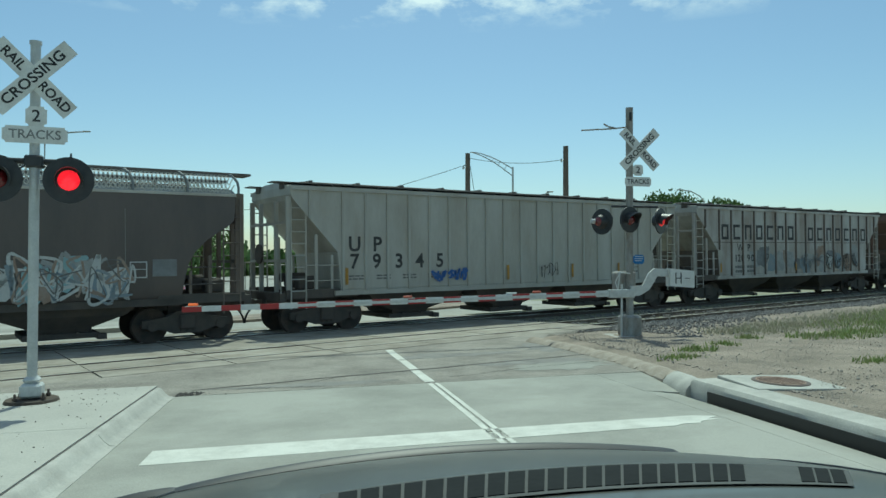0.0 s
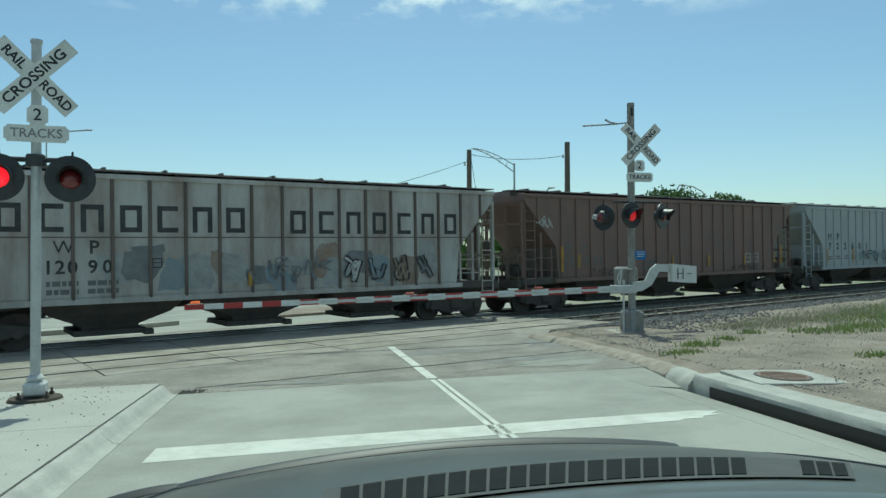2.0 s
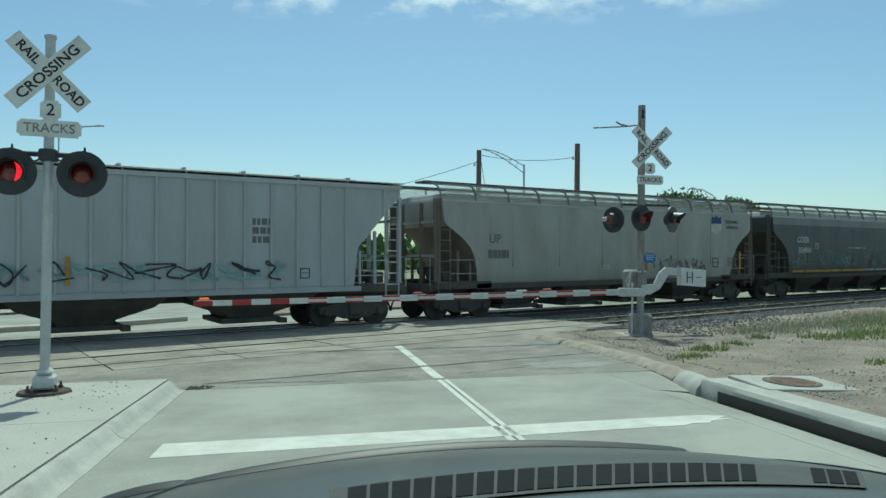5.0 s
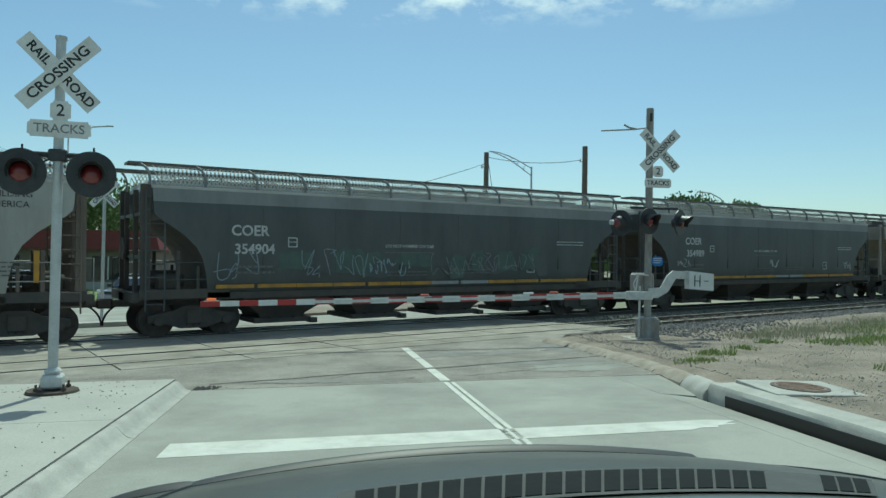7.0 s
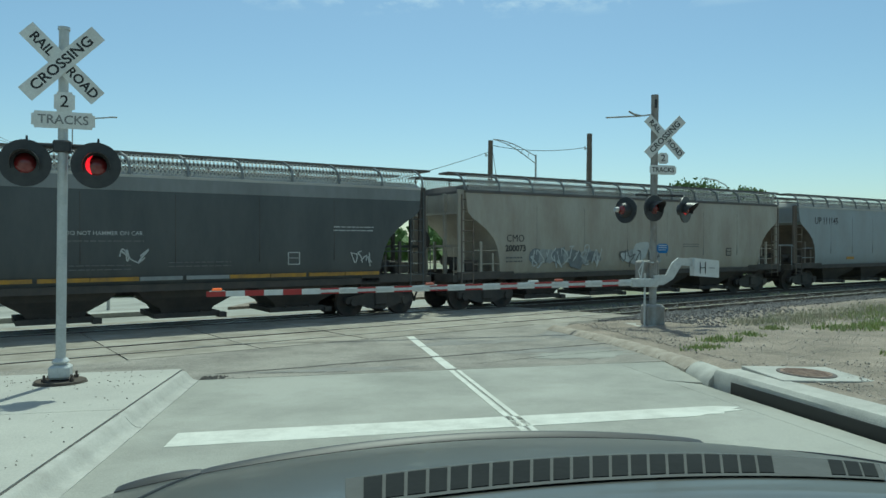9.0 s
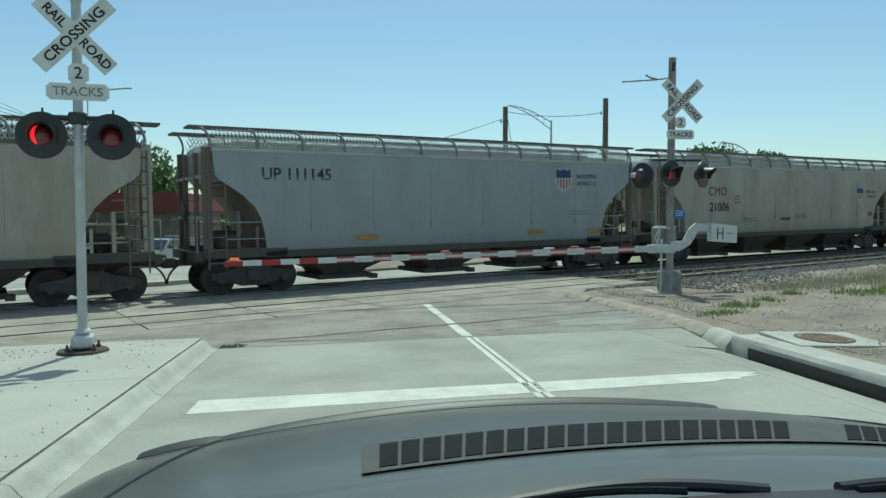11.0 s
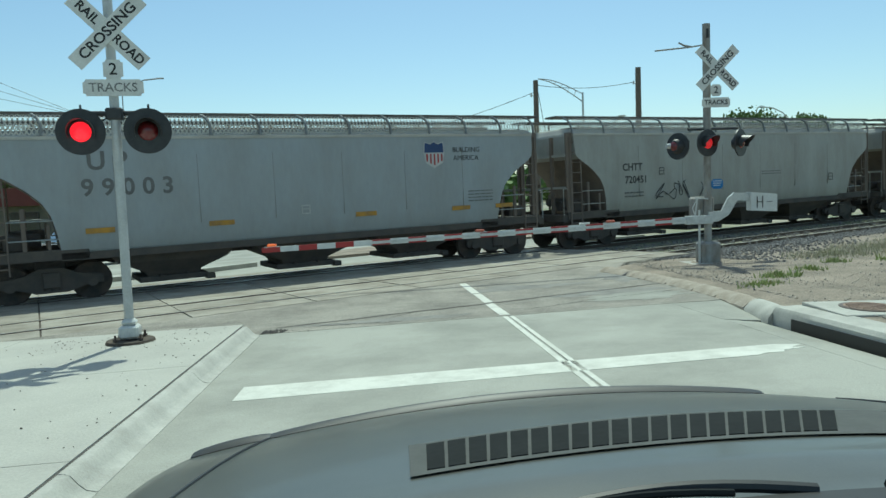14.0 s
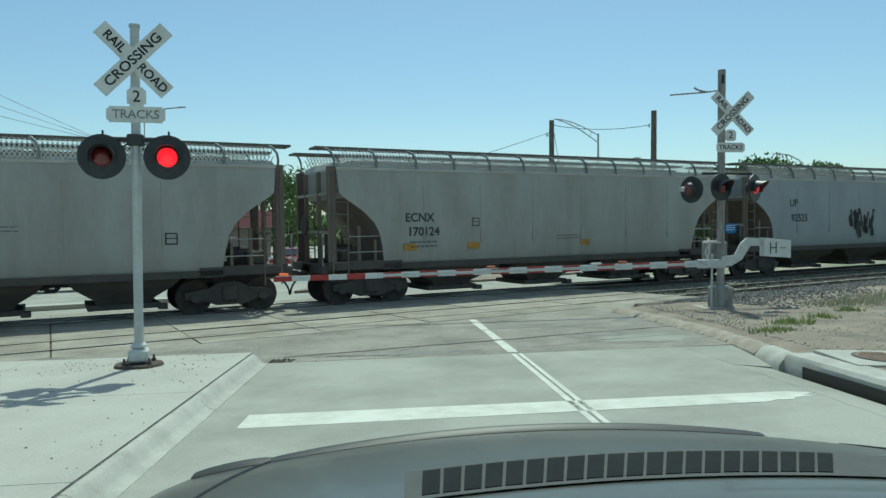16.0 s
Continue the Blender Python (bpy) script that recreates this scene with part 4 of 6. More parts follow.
def ends(car, L, colour, ribbed, top):
    """End platforms, posts, ladders, brake gear and couplers, at both ends."""
    for side in (0, 1):
        key = (ribbed, round(top, 2), side, colour.name)
        mm = Matrix.Translation((L if side else 0, 0, 0))

        def place(make):
            def run(bm):
                make(bm)
                if side:
                    bmesh.ops.scale(bm, vec=(-1, 1, 1), verts=bm.verts[:])
                    bmesh.ops.reverse_faces(bm, faces=bm.faces[:])
            return run

        def platform(bm):
            box(bm, 0.42, 3.1, -0.35, 0.35, 0.82, 1.18)
            box(bm, 0.42, 0.62, -1.45, 1.45, 0.98, 1.22)
            box(bm, 0.60, 2.9, -1.50, -1.40, 1.05, 1.30)
            box(bm, 0.60, 2.9, 1.40, 1.50, 1.05, 1.30)
        part("end_platform", shared(("end_platform", *key), place(platform), UNDER), None, car, m=mm)

        # smooth cars' posts and ladders mostly share the shade-darkened end colour
        wide = 0.14 if ribbed else 0.24
        posts = []
        for y in (-1.42, 1.42):
            posts += [(0.62, 0.62 + wide, y, 0.05, 1.2, top - 0.3), (1.50, 1.60, y, 0.04, 1.2, 2.9 if ribbed else 2.3), (2.02, 2.10, y, 0.03, 1.2, 2.3 if ribbed else 1.9)]
        posts += [(0.60, 0.72, y, 0.05, 1.2, top - 0.4) for y in (-0.6, 0.6)]
        for x0, x1, y, hy, z0, z1 in posts:
            part("end_post", shared(("end_post", x0, y, *key), place(lambda bm: box(bm, x0, x1, y - hy, y + hy, z0, z1, 0.01)), colour if ribbed or colour is P_TAN else UNDER if colour is P_NAVY else P_END), None, car, m=mm)
        for z in (2.1, 3.2):
            part("end_crosspiece", shared(("end_crosspiece", z, *key), place(lambda bm: box(bm, 0.62, 0.70, -1.42, 1.42, z, z + 0.08)), colour), None, car, m=mm)
        for s in (-1, 1):
            def rungs(bm):
                ladder(bm, 0.74, s * 1.50, 0.75, top - 0.45, 0.46, 9)
            part("ladder", shared(("ladder", s, *key), place(rungs), colour if ribbed or colour is P_NAVY else P_END), None, car, m=mm)
            part("grab_iron", shared(("grab_iron", s, *key), place(lambda bm: bent(bm, [(0.45, s * 1.45, 1.2), (0.45, s * 1.45, 2.1), (0.66, s * 1.45, 2.1)], 0.018, 6)), colour), None, car, m=mm)
            for z in (1.55, 2.0):
                part("grab_iron", shared(("grab_iron", z, s, *key), place(lambda bm: tube(bm, (1.2, s * 1.48, z), (2.3, s * 1.48, z), 0.016, 0.016, 6)), colour), None, car, m=mm)

        def coupler(bm):
            box(bm, 0.12, 0.6, -0.09, 0.09, 0.80, 0.98, 0.03)
            box(bm, -0.06, 0.2, -0.15, 0.15, 0.76, 1.02, 0.05)
        part("coupler", shared(("coupler", side), place(coupler), RAIL), None, car, m=mm)

        def hose(bm):
            pts = [(0.45, 0.35, 0.85)]
            for k in range(9):
                a = k / 8 * math.pi / 2
                pts.append((0.45 - 0.44 * math.sin(a), 0.30, 0.85 - 0.45 * (1 - math.cos(a)) * 1.0 - 0.12 * math.sin(a)))
            bent(bm, pts, 0.03, 6)
        part("brake_hose", shared(("brake_hose", side), place(hose), TRIM), None, car, m=mm)

        if side == 0:
            part("brake_wheel", shared("brake_wheel", lambda bm: tube(bm, (0.58, 0.5, 2.35), (0.52, 0.5, 2.35), 0.30, 0.30, 20), UNDER), None, car, m=mm)
        part("air_reservoir", shared(("air_reservoir", side), place(lambda bm: tube(bm, (1.0, -0.5, 1.5), (1.9, -0.5, 1.5), 0.18, 0.18, 14)), UNDER), None, car, m=mm)
        part("valve_box", shared(("valve_box", side), place(lambda bm: box(bm, 1.1, 1.6, -1.2, -0.85, 1.3, 1.65, 0.03)), UNDER), None, car, m=mm)
        part("brake_cylinder", shared(("brake_cylinder", side), place(lambda bm: tube(bm, (1.2, 0.4, 1.62), (2.0, 0.4, 1.62), 0.14, 0.14, 12)), UNDER), None, car, m=mm)


def hoppers(car, L, count, low, z1, colour, hw):
    span = (L - 6.2) / count
    for k in range(count):
        c = 3.1 + span * (k + 0.5)
        def bay(bm):
            loft(bm, [(0.36, -0.62, 0.62, 0.75), (0.52, -0.70, 0.70, 0.85), (0.82, -span * 0.37, span * 0.37, 1.15), (z1, -span * 0.47, span * 0.47, hw - 0.06)])
        part("hopper_bay", shared(("hopper_bay", round(span, 2), z1, hw, low.name), bay, low), None, car, m=Matrix.Translation((c, 0, 0)))
        def gate(bm):
            box(bm, -0.86, 0.86, -0.92, 0.92, 0.26, 0.40, 0.01)
            box(bm, 0.80, 1.02, -1.02, -0.70, 0.22, 0.36, 0.01)
            tube(bm, (-0.35, -0.95, 0.40), (-0.35, 0.95, 0.40), 0.04, 0.04, 8)
            tube(bm, (0.35, -0.95, 0.40), (0.35, 0.95, 0.40), 0.04, 0.04, 8)
        part("outlet_gate", shared("outlet_gate", gate, UNDER), None, car, m=Matrix.Translation((c, 0, 0)))


def side_text(car, words, size, material, x, z, hw, bold=0.0, squeeze=1.0):
    """Lettering centred at x and z on the side that faces the road."""
    if not set(words) & set("MW") and size > 0.28:
        bold = 0.022 * size
    return part("lettering", text_mesh(words, size, material, 0.002, bold), None, car, m=Matrix.Translation((x, -hw - 0.004, z)) @ Euler((radians(90), 0, 0)).to_matrix().to_4x4() @ Matrix.Diagonal((squeeze, 1, 1, 1)))


def bars(car, x, z, rows, hw, material, w=0.9, h=0.05, gap=0.1, name="text_bar"):
    rnd = random.Random(int(x * 100 + z * 10))
    for k in range(rows):
        bm = bmesh.new()
        s = 0.0
        while s < w:
            e = w if material is Y_MARK else min(w, s + rnd.uniform(0.08, 0.22))
            box(bm, x + s, e + x, -hw - 0.006, -hw - 0.001, z - k * gap - h / 2, z - k * gap + h / 2)
            s = e + 0.035
        part(name, bm, material, car)


def squares(car, x, z, hw, material, n=2, s=0.42):
    """Framed data panels."""
    for k in range(n):
        bm = bmesh.new()
        x0 = x + k * (s + 0.18)
        for a, b, c, d in ((0, s, 0, 0.03), (0, s, s - 0.03, s), (0, 0.03, 0, s), (s - 0.03, s, 0, s), (0, s, s * 0.5, s * 0.5 + 0.02)):
            box(bm, x0 + a, x0 + b, -hw - 0.006, -hw - 0.001, z + c, z + d)
        part("data_panel", bm, material, car)


def shield(car, x, z, hw, s=1.0, striped=True):
    """A plain two-tone shield emblem."""
    def outline(k):
        return [(x + px * s * k, z + pz * s * k) for px, pz in ((-0.36, 0.42), (-0.14, 0.36), (0, 0.44), (0.14, 0.36), (0.36, 0.42), (0.40, 0.05), (0.33, -0.28), (0, -0.46), (-0.33, -0.28), (-0.40, 0.05))]
    part("emblem", prism(bmesh.new(), outline(1.0), -hw - 0.003, -hw - 0.001), LETTER_WHITE, car, "plain shield emblem")
    part("emblem_top", prism(bmesh.new(), [(x + a * s, z + b * s) for a, b in ((-0.34, 0.39), (-0.14, 0.33), (0, 0.41), (0.14, 0.33), (0.34, 0.39), (0.37, 0.06), (-0.37, 0.06))], -hw - 0.006, -hw - 0.003), SHIELD_BLUE, car)
    if striped:
        for k in range(5):
            a = -0.30 + k * 0.14
            low = -0.36 + abs(a + 0.03) * 0.45
            bm = bmesh.new()
            box(bm, x + a * s, x + (a + 0.06) * s, -hw - 0.006, -hw - 0.003, z + low * s, z + 0.02 * s)
            part("emblem_stripe", bm, SHIELD_RED, car)


def scrawl(car, x, z, w, h, hw, material, seed, letters=7, thick=0.035, name="graffiti"):
    """Loose sprayed strokes: closed and open loops that read as a tag, not as words."""
    rnd = random.Random(seed)
    bm = bmesh.new()
    step = w / letters
    for k in range(letters):
        pts = []
        n = rnd.randint(4, 6)
        for i in range(n):
            pts.append(Vector((x + step * (k + rnd.uniform(-0.2, 1.25)), z + h * rnd.uniform(-0.5, 0.5))))
        fine = []
        for i in range(len(pts) - 1):
            for q in range(4):
                t = q / 4
                p0, p1, p2, p3 = pts[max(i - 1, 0)], pts[i], pts[i + 1], pts[min(i + 2, len(pts) - 1)]
                fine.append(0.5 * ((2 * p1) + (p2 - p0) * t + (2 * p0 - 5 * p1 + 4 * p2 - p3) * t * t + (3 * p1 - p0 - 3 * p2 + p3) * t ** 3))
        for a, b in zip(fine, fine[1:]):
            d = b - a
            if d.length < 1e-4:
                continue
            o = Vector((-d.y, d.x)).normalized() * thick * rnd.uniform(0.6, 1.1) / 2
            bm.faces.new([bm.verts.new((p.x, -hw - 0.005, p.y)) for p in (a - o, b - o, b + o, a + o)])
    part(name, bm, material, car, "sprayed graffiti strokes")


def buff(car, x, z, w, h, hw, tones, seed, count=12, name="graffiti"):
    """Faded sprayed fields with ragged outlines, lying over one another."""
    rnd = random.Random(seed)
    for k in range(count):
        bm = bmesh.new()
        cx, cz = x + w * (k + rnd.uniform(0.2, 0.8)) / count, z + h * rnd.uniform(-0.22, 0.22)
        rx, rz = w / count * rnd.uniform(0.45, 0.95), h * rnd.uniform(0.22, 0.5)
        sk = rnd.uniform(-0.4, 0.4)
        ring = []
        for i in range(18):
            a = i * math.tau / 18
            c, q = math.cos(a), math.sin(a)
            c, q = math.copysign(abs(c) ** 0.6, c) * rnd.uniform(0.75, 1.1), math.copysign(abs(q) ** 0.6, q) * rnd.uniform(0.75, 1.1)
            ring.append(bm.verts.new((cx + rx * c + sk * rz * q, -hw - 0.003 - 0.0006 * k, cz + rz * q)))
        bm.faces.new(ring)
        part(name, bm, tones[k % len(tones)], car, "faded sprayed graffiti field")


def blocks(car, x0, z, count, step, w, h, hw, material, skip=()):
    """Large plain shapes in place of a company name."""
    for k in range(count):
        if k in skip:
            continue
        x = x0 + k * step
        bm = bmesh.new()
        t = w * 0.24
        kinds = k % 3
        box(bm, x, x + t, -hw - 0.006, -hw - 0.001, z - h / 2, z + h / 2)
        box(bm, x + t, x + w, -hw - 0.006, -hw - 0.001, z + h / 2 - t, z + h / 2)
        if kinds != 1:
            box(bm, x + w - t, x + w, -hw - 0.006, -hw - 0.001, z - h / 2, z + h / 2 - t)
        if kinds != 2:
            box(bm, x + t, x + w - t * (kinds == 0), -hw - 0.006, -hw - 0.001, z - h / 2, z - h / 2 + t)
        part("name_shape", bm, material, car)


def dark_ends(me, sheet):
    """Gives the sloping end sheets a darker colour that holds their shade, unlike the painted sides."""
    if len(me.materials) > 1:
        return
    me.materials.append(sheet)
    for p in me.polygons:
        if abs(p.normal.x) > 0.45 and p.center.z < 3.05:
            p.material_index = 1


def hopper_car(L, style, colour, roof, name_label, low=None, posts=(2.2, 0.9), rib_paint=None):
    """One covered hopper car, its front end at x = 0, rail top at z = 0."""
    car = thing("hopper_car", Matrix(), name_label, "freight car", "cars of the freight train")
    low = low or UNDER
    rib_paint = rib_paint or colour
    e = 0.62
    ribbed = style == "ribbed"
    hw = 1.55
    if ribbed:
        top = 4.28
        def body(bm):
            loft(bm, [(z, q, L - q, w) for z, q, w in ((1.18, 2.35, hw - 0.03), (1.30, 2.30, hw), (2.38, 2.20, hw), (3.90, 0.80, hw), (4.05, 0.72, hw), (4.28, 0.72, hw), (4.46, 0.75, 0.5))])
        skin = part("body", shared(("body", "r", round(L, 1), colour.name), body, colour), None, car)
        if colour not in (P_PALE, P_BLUEGREY):
            dark_ends(skin.data, P_END)
        if colour is P_WHITE:   # the lap joint half way up the side sheets
            bm = bmesh.new()
            box(bm, 1.9, L - 1.9, -hw - 0.012, -hw + 0.01, 2.72, 2.75)
            part("lap_joint", bm, P_RIB, car)
        # slope sheets set in behind the side sheets
        first, span = posts
        n = int((L - 2.0 - first) / span)
        for x in [1.3] + [first + k * span for k in range(n + 1)] + [L - 1.3]:
            d = min(x, L - x)
            z0 = 1.2 if d > 2.3 else 2.38 + (2.2 - min(d, 2.2)) / 1.4 * 1.52
            if z0 > 4.0:
                continue
            for s in (-1, 1):
                part("side_post", shared(("side_post", s, round(z0, 2), rib_paint.name), lambda bm: box(bm, -0.04, 0.04, s * hw - 0.05, s * hw + 0.05, z0, 4.2, 0.008), rib_paint), None, car, m=Matrix.Translation((x, 0, 0)))
        def sill(bm):
            for s in (-1, 1):
                box(bm, 2.1, L - 2.1, s * hw - 0.05, s * hw + 0.05, 1.10, 1.24)
        part("side_sill", shared(("side_sill", round(L, 1), colour.name), sill, colour), None, car)
        def eave(bm):
            for s in (-1, 1):
                box(bm, 0.7, L - 0.7, s * hw - 0.06, s * hw + 0.06, 4.18, 4.30)
        part("roof_rail", shared(("roof_rail", round(L, 1), colour.name), eave, colour), None, car)
        def hatch(bm):
            box(bm, 1.6, L - 1.6, -0.32, 0.32, 4.44, 4.56, 0.02)
            for k in range(10):
                x = 1.9 + k * (L - 3.8) / 9
                box(bm, x - 0.04, x + 0.04, -0.4, 0.4, 4.44, 4.60)
        part("roof_hatch", shared(("roof_hatch", round(L, 1), roof.name), hatch, roof), None, car)
        def walk_rails(bm):
            box(bm, 0.35, L - 0.35, -0.22, 0.22, 4.41, 4.44)
            for k in range(12):
                x = 0.7 + k * (L - 1.4) / 11
                box(bm, x - 0.02, x + 0.02, -0.15, 0.15, 4.24, 4.415)
        for y in (-0.95, 0.95):
            part("running_board", shared(("running_board", "r", round(L, 1), roof.name), walk_rails, roof), None, car, m=Matrix.Translation((0, y, 0)))
        hoppers(car, L, 3, low, 1.2, colour, 1.5)
    else:
        top = 4.3
        prof = ((1.15, 2.36, 1.40), (1.28, 2.30, 1.50), (1.7, 2.24, 1.55), (2.1, 2.14, 1.57), (2.4, 1.98, 1.578), (2.7, 1.68, 1.578), (2.9, 1.40, 1.578), (3.1, 1.08, 1.578), (3.25, 0.93, 1.578), (3.5, 0.90, 1.57), (3.84, 0.88, 1.54), (3.90, 0.88, 1.54))
        def body(bm):
            loft(bm, [(z, a, L - a, w) for z, a, w in prof])
        skin = part("body", shared(("body", "s", round(L, 1), colour.name), body, colour, True), None, car)
        if colour is not P_TAN:
            dark_ends(skin.data, UNDER if colour is P_NAVY else P_END)
        def top_skin(bm):
            loft(bm, [(z, a, L - a, w) for z, a, w in ((3.90, 0.86, 1.56), (3.97, 0.86, 1.565), (4.00, 0.88, 1.50), (4.10, 0.92, 1.36), (4.16, 0.98, 0.9), (4.18, 1.0, 0.5))])
        part("roof", shared(("roof", round(L, 1), roof.name), top_skin, roof, True), None, car)
        # a steep strip of grating rises from the eave to the walkway's outer edge
        def screen(bm):
            line = ((1.50, 4.0), (1.46, 4.22), (1.40, 4.40), (1.28, 4.51))
            cell, w = 0.105, 0.032
            for f in (-1, 1):
                for (y0, z0), (y1, z1) in zip(line, line[1:]):
                    rise = math.hypot(y1 - y0, z1 - z0)
                    for d in (-1, 1):
                        x = 1.0
                        while x < L - 1.0:
                            e = x + d * rise * 0.6
                            bm.faces.new([bm.verts.new(p) for p in ((x, f * y0, z0), (x + w, f * y0, z0), (e + w, f * y1, z1), (e, f * y1, z1))])
                            x += cell
        part("grating", shared(("grating", round(L, 1)), screen, GRATING), None, car, "pale galvanised walkway grating")
        if colour is P_NAVY:
            def band(bm):
                prism(bm, [(0.90, 3.56), (L - 0.90, 3.56), (L - 0.88, 3.90), (0.88, 3.90)], -1.575, -1.55)
            part("top_band", shared(("top_band", round(L, 1)), band, BAND_GREY), None, car, "pale grey band under the eave")
        def seam(bm):
            prism(bm, [(-0.006, 1.75), (0.006, 1.75), (0.006, 3.5), (-0.006, 3.5)], -1.581, -1.5)
        for k in range(1, 7):
            part("weld_seam", shared(("weld_seam", colour.name), seam, SEAM if colour is not P_NAVY else UNDER), None, car, m=Matrix.Translation((1.6 + k * (L - 3.2) / 7, 0, 0)))
        def sill(bm):
            for s in (-1, 1):
                box(bm, 2.3, L - 2.3, s * 1.44 - 0.06, s * 1.44 + 0.06, 1.02, 1.20)
        part("side_sill", shared(("side_sill", "s", round(L, 1), low.name), sill, low), None, car)
        def walk_rails(bm):
            box(bm, 0.35, L - 0.35, -0.30, 0.30, 4.515, 4.575)
        for y in (-1.0, 1.0):
            part("running_board", shared(("running_board", "s", round(L, 1)), walk_rails, DARK_ROOF), None, car, m=Matrix.Translation((0, y, 0)))
        for k in range(13):
            x = 0.8 + k * (L - 1.6) / 12
            for s in (-1, 1):
                part("roof_stay", shared(("roof_stay", s), lambda bm: bent(bm, [(0, s * 1.56, 3.98), (0.02, s * 1.52, 4.14), (0.0, s * 1.49, 4.30), (-0.06, s * 1.42, 4.42), (-0.16, s * 1.30, 4.52), (-0.2, s * 0.75, 4.53)], 0.036, 6), BAND_GREY), None, car, m=Matrix.Translation((x, 0, 0)))
        def hatch(bm):
            box(bm, 1.8, L - 1.8, -0.35, 0.35, 4.16, 4.29, 0.02)
        part("roof_hatch", shared(("roof_hatch", "s", round(L, 1)), hatch, DARK_ROOF), None, car)
        hoppers(car, L, 4 if L > 18.2 else 3, low, 1.18, colour, 1.40)
    ends(car, L, colour, ribbed, top)
    for x in (2.05, L - 2.05):
        truck(car, x)
    def beam(bm):
        box(bm, 0.5, L - 0.5, -0.3, 0.3, 0.85, 1.1)
    part("centre_sill", shared(("centre_sill", round(L, 1)), beam, UNDER), None, car)
    return car


BREAKS = [-24.14, -6.25, 12.36, 30.13, 48.57, 67.5, 86.00, 104.45, 123.21, 142.24, 159.30, 177.70, 194.75, 213.38, 230.48, 248.4, 267.0, 285.5]
KINDS = [
    ("smooth", P_DARK, ROOF, "dark brown covered hopper with colourful graffiti"),
    ("ribbed", P_PALE, DARK_ROOF, "weathered light grey ribbed covered hopper"),
    ("ribbed", P_WHITE, DARK_ROOF, "dirty white ribbed covered hopper with large dark name shapes"),
    ("ribbed", P_BROWN, DARK_ROOF, "oxide brown ribbed covered hopper with yellow marks"),
    ("ribbed", P_BLUEGREY, ROOF, "pale blue-grey ribbed covered hopper with outlined graffiti"),
    ("smooth", P_GREY, ROOF, "grey smooth-sided covered hopper with a blue shield"),
    ("smooth", P_NAVY, ROOF, "dark blue-black covered hopper with an orange sill stripe"),
    ("smooth", P_NAVY, ROOF, "dark blue-black covered hopper with white lettering"),
    ("smooth", P_TAN, DARK_ROOF, "dusty sand-grey covered hopper with white graffiti"),
    ("smooth", P_STEEL, ROOF, "slate grey covered hopper with a striped shield"),
    ("smooth", P_TAN, ROOF, "sandy grey rust-streaked covered hopper"),
    ("smooth", P_STEEL, ROOF, "grey covered hopper with shield and dark number"),
    ("smooth", P_GREY, ROOF, "grey covered hopper with black scribbles"),
    ("smooth", P_GREY, ROOF, "clean grey covered hopper with small black lettering"),
    ("smooth", P_STEEL, ROOF, "blue-grey covered hopper with dark smudges"),
    ("smooth", P_GREY, ROOF, "grey covered hopper far down the line"),
    ("smooth", P_TAN, ROOF, "sandy covered hopper far down the line"),
]


def digits(car, words, size, material, xs, z, hw):
    for ch, x in zip(words, xs):
        side_text(car, ch, size, material, x, z, hw)


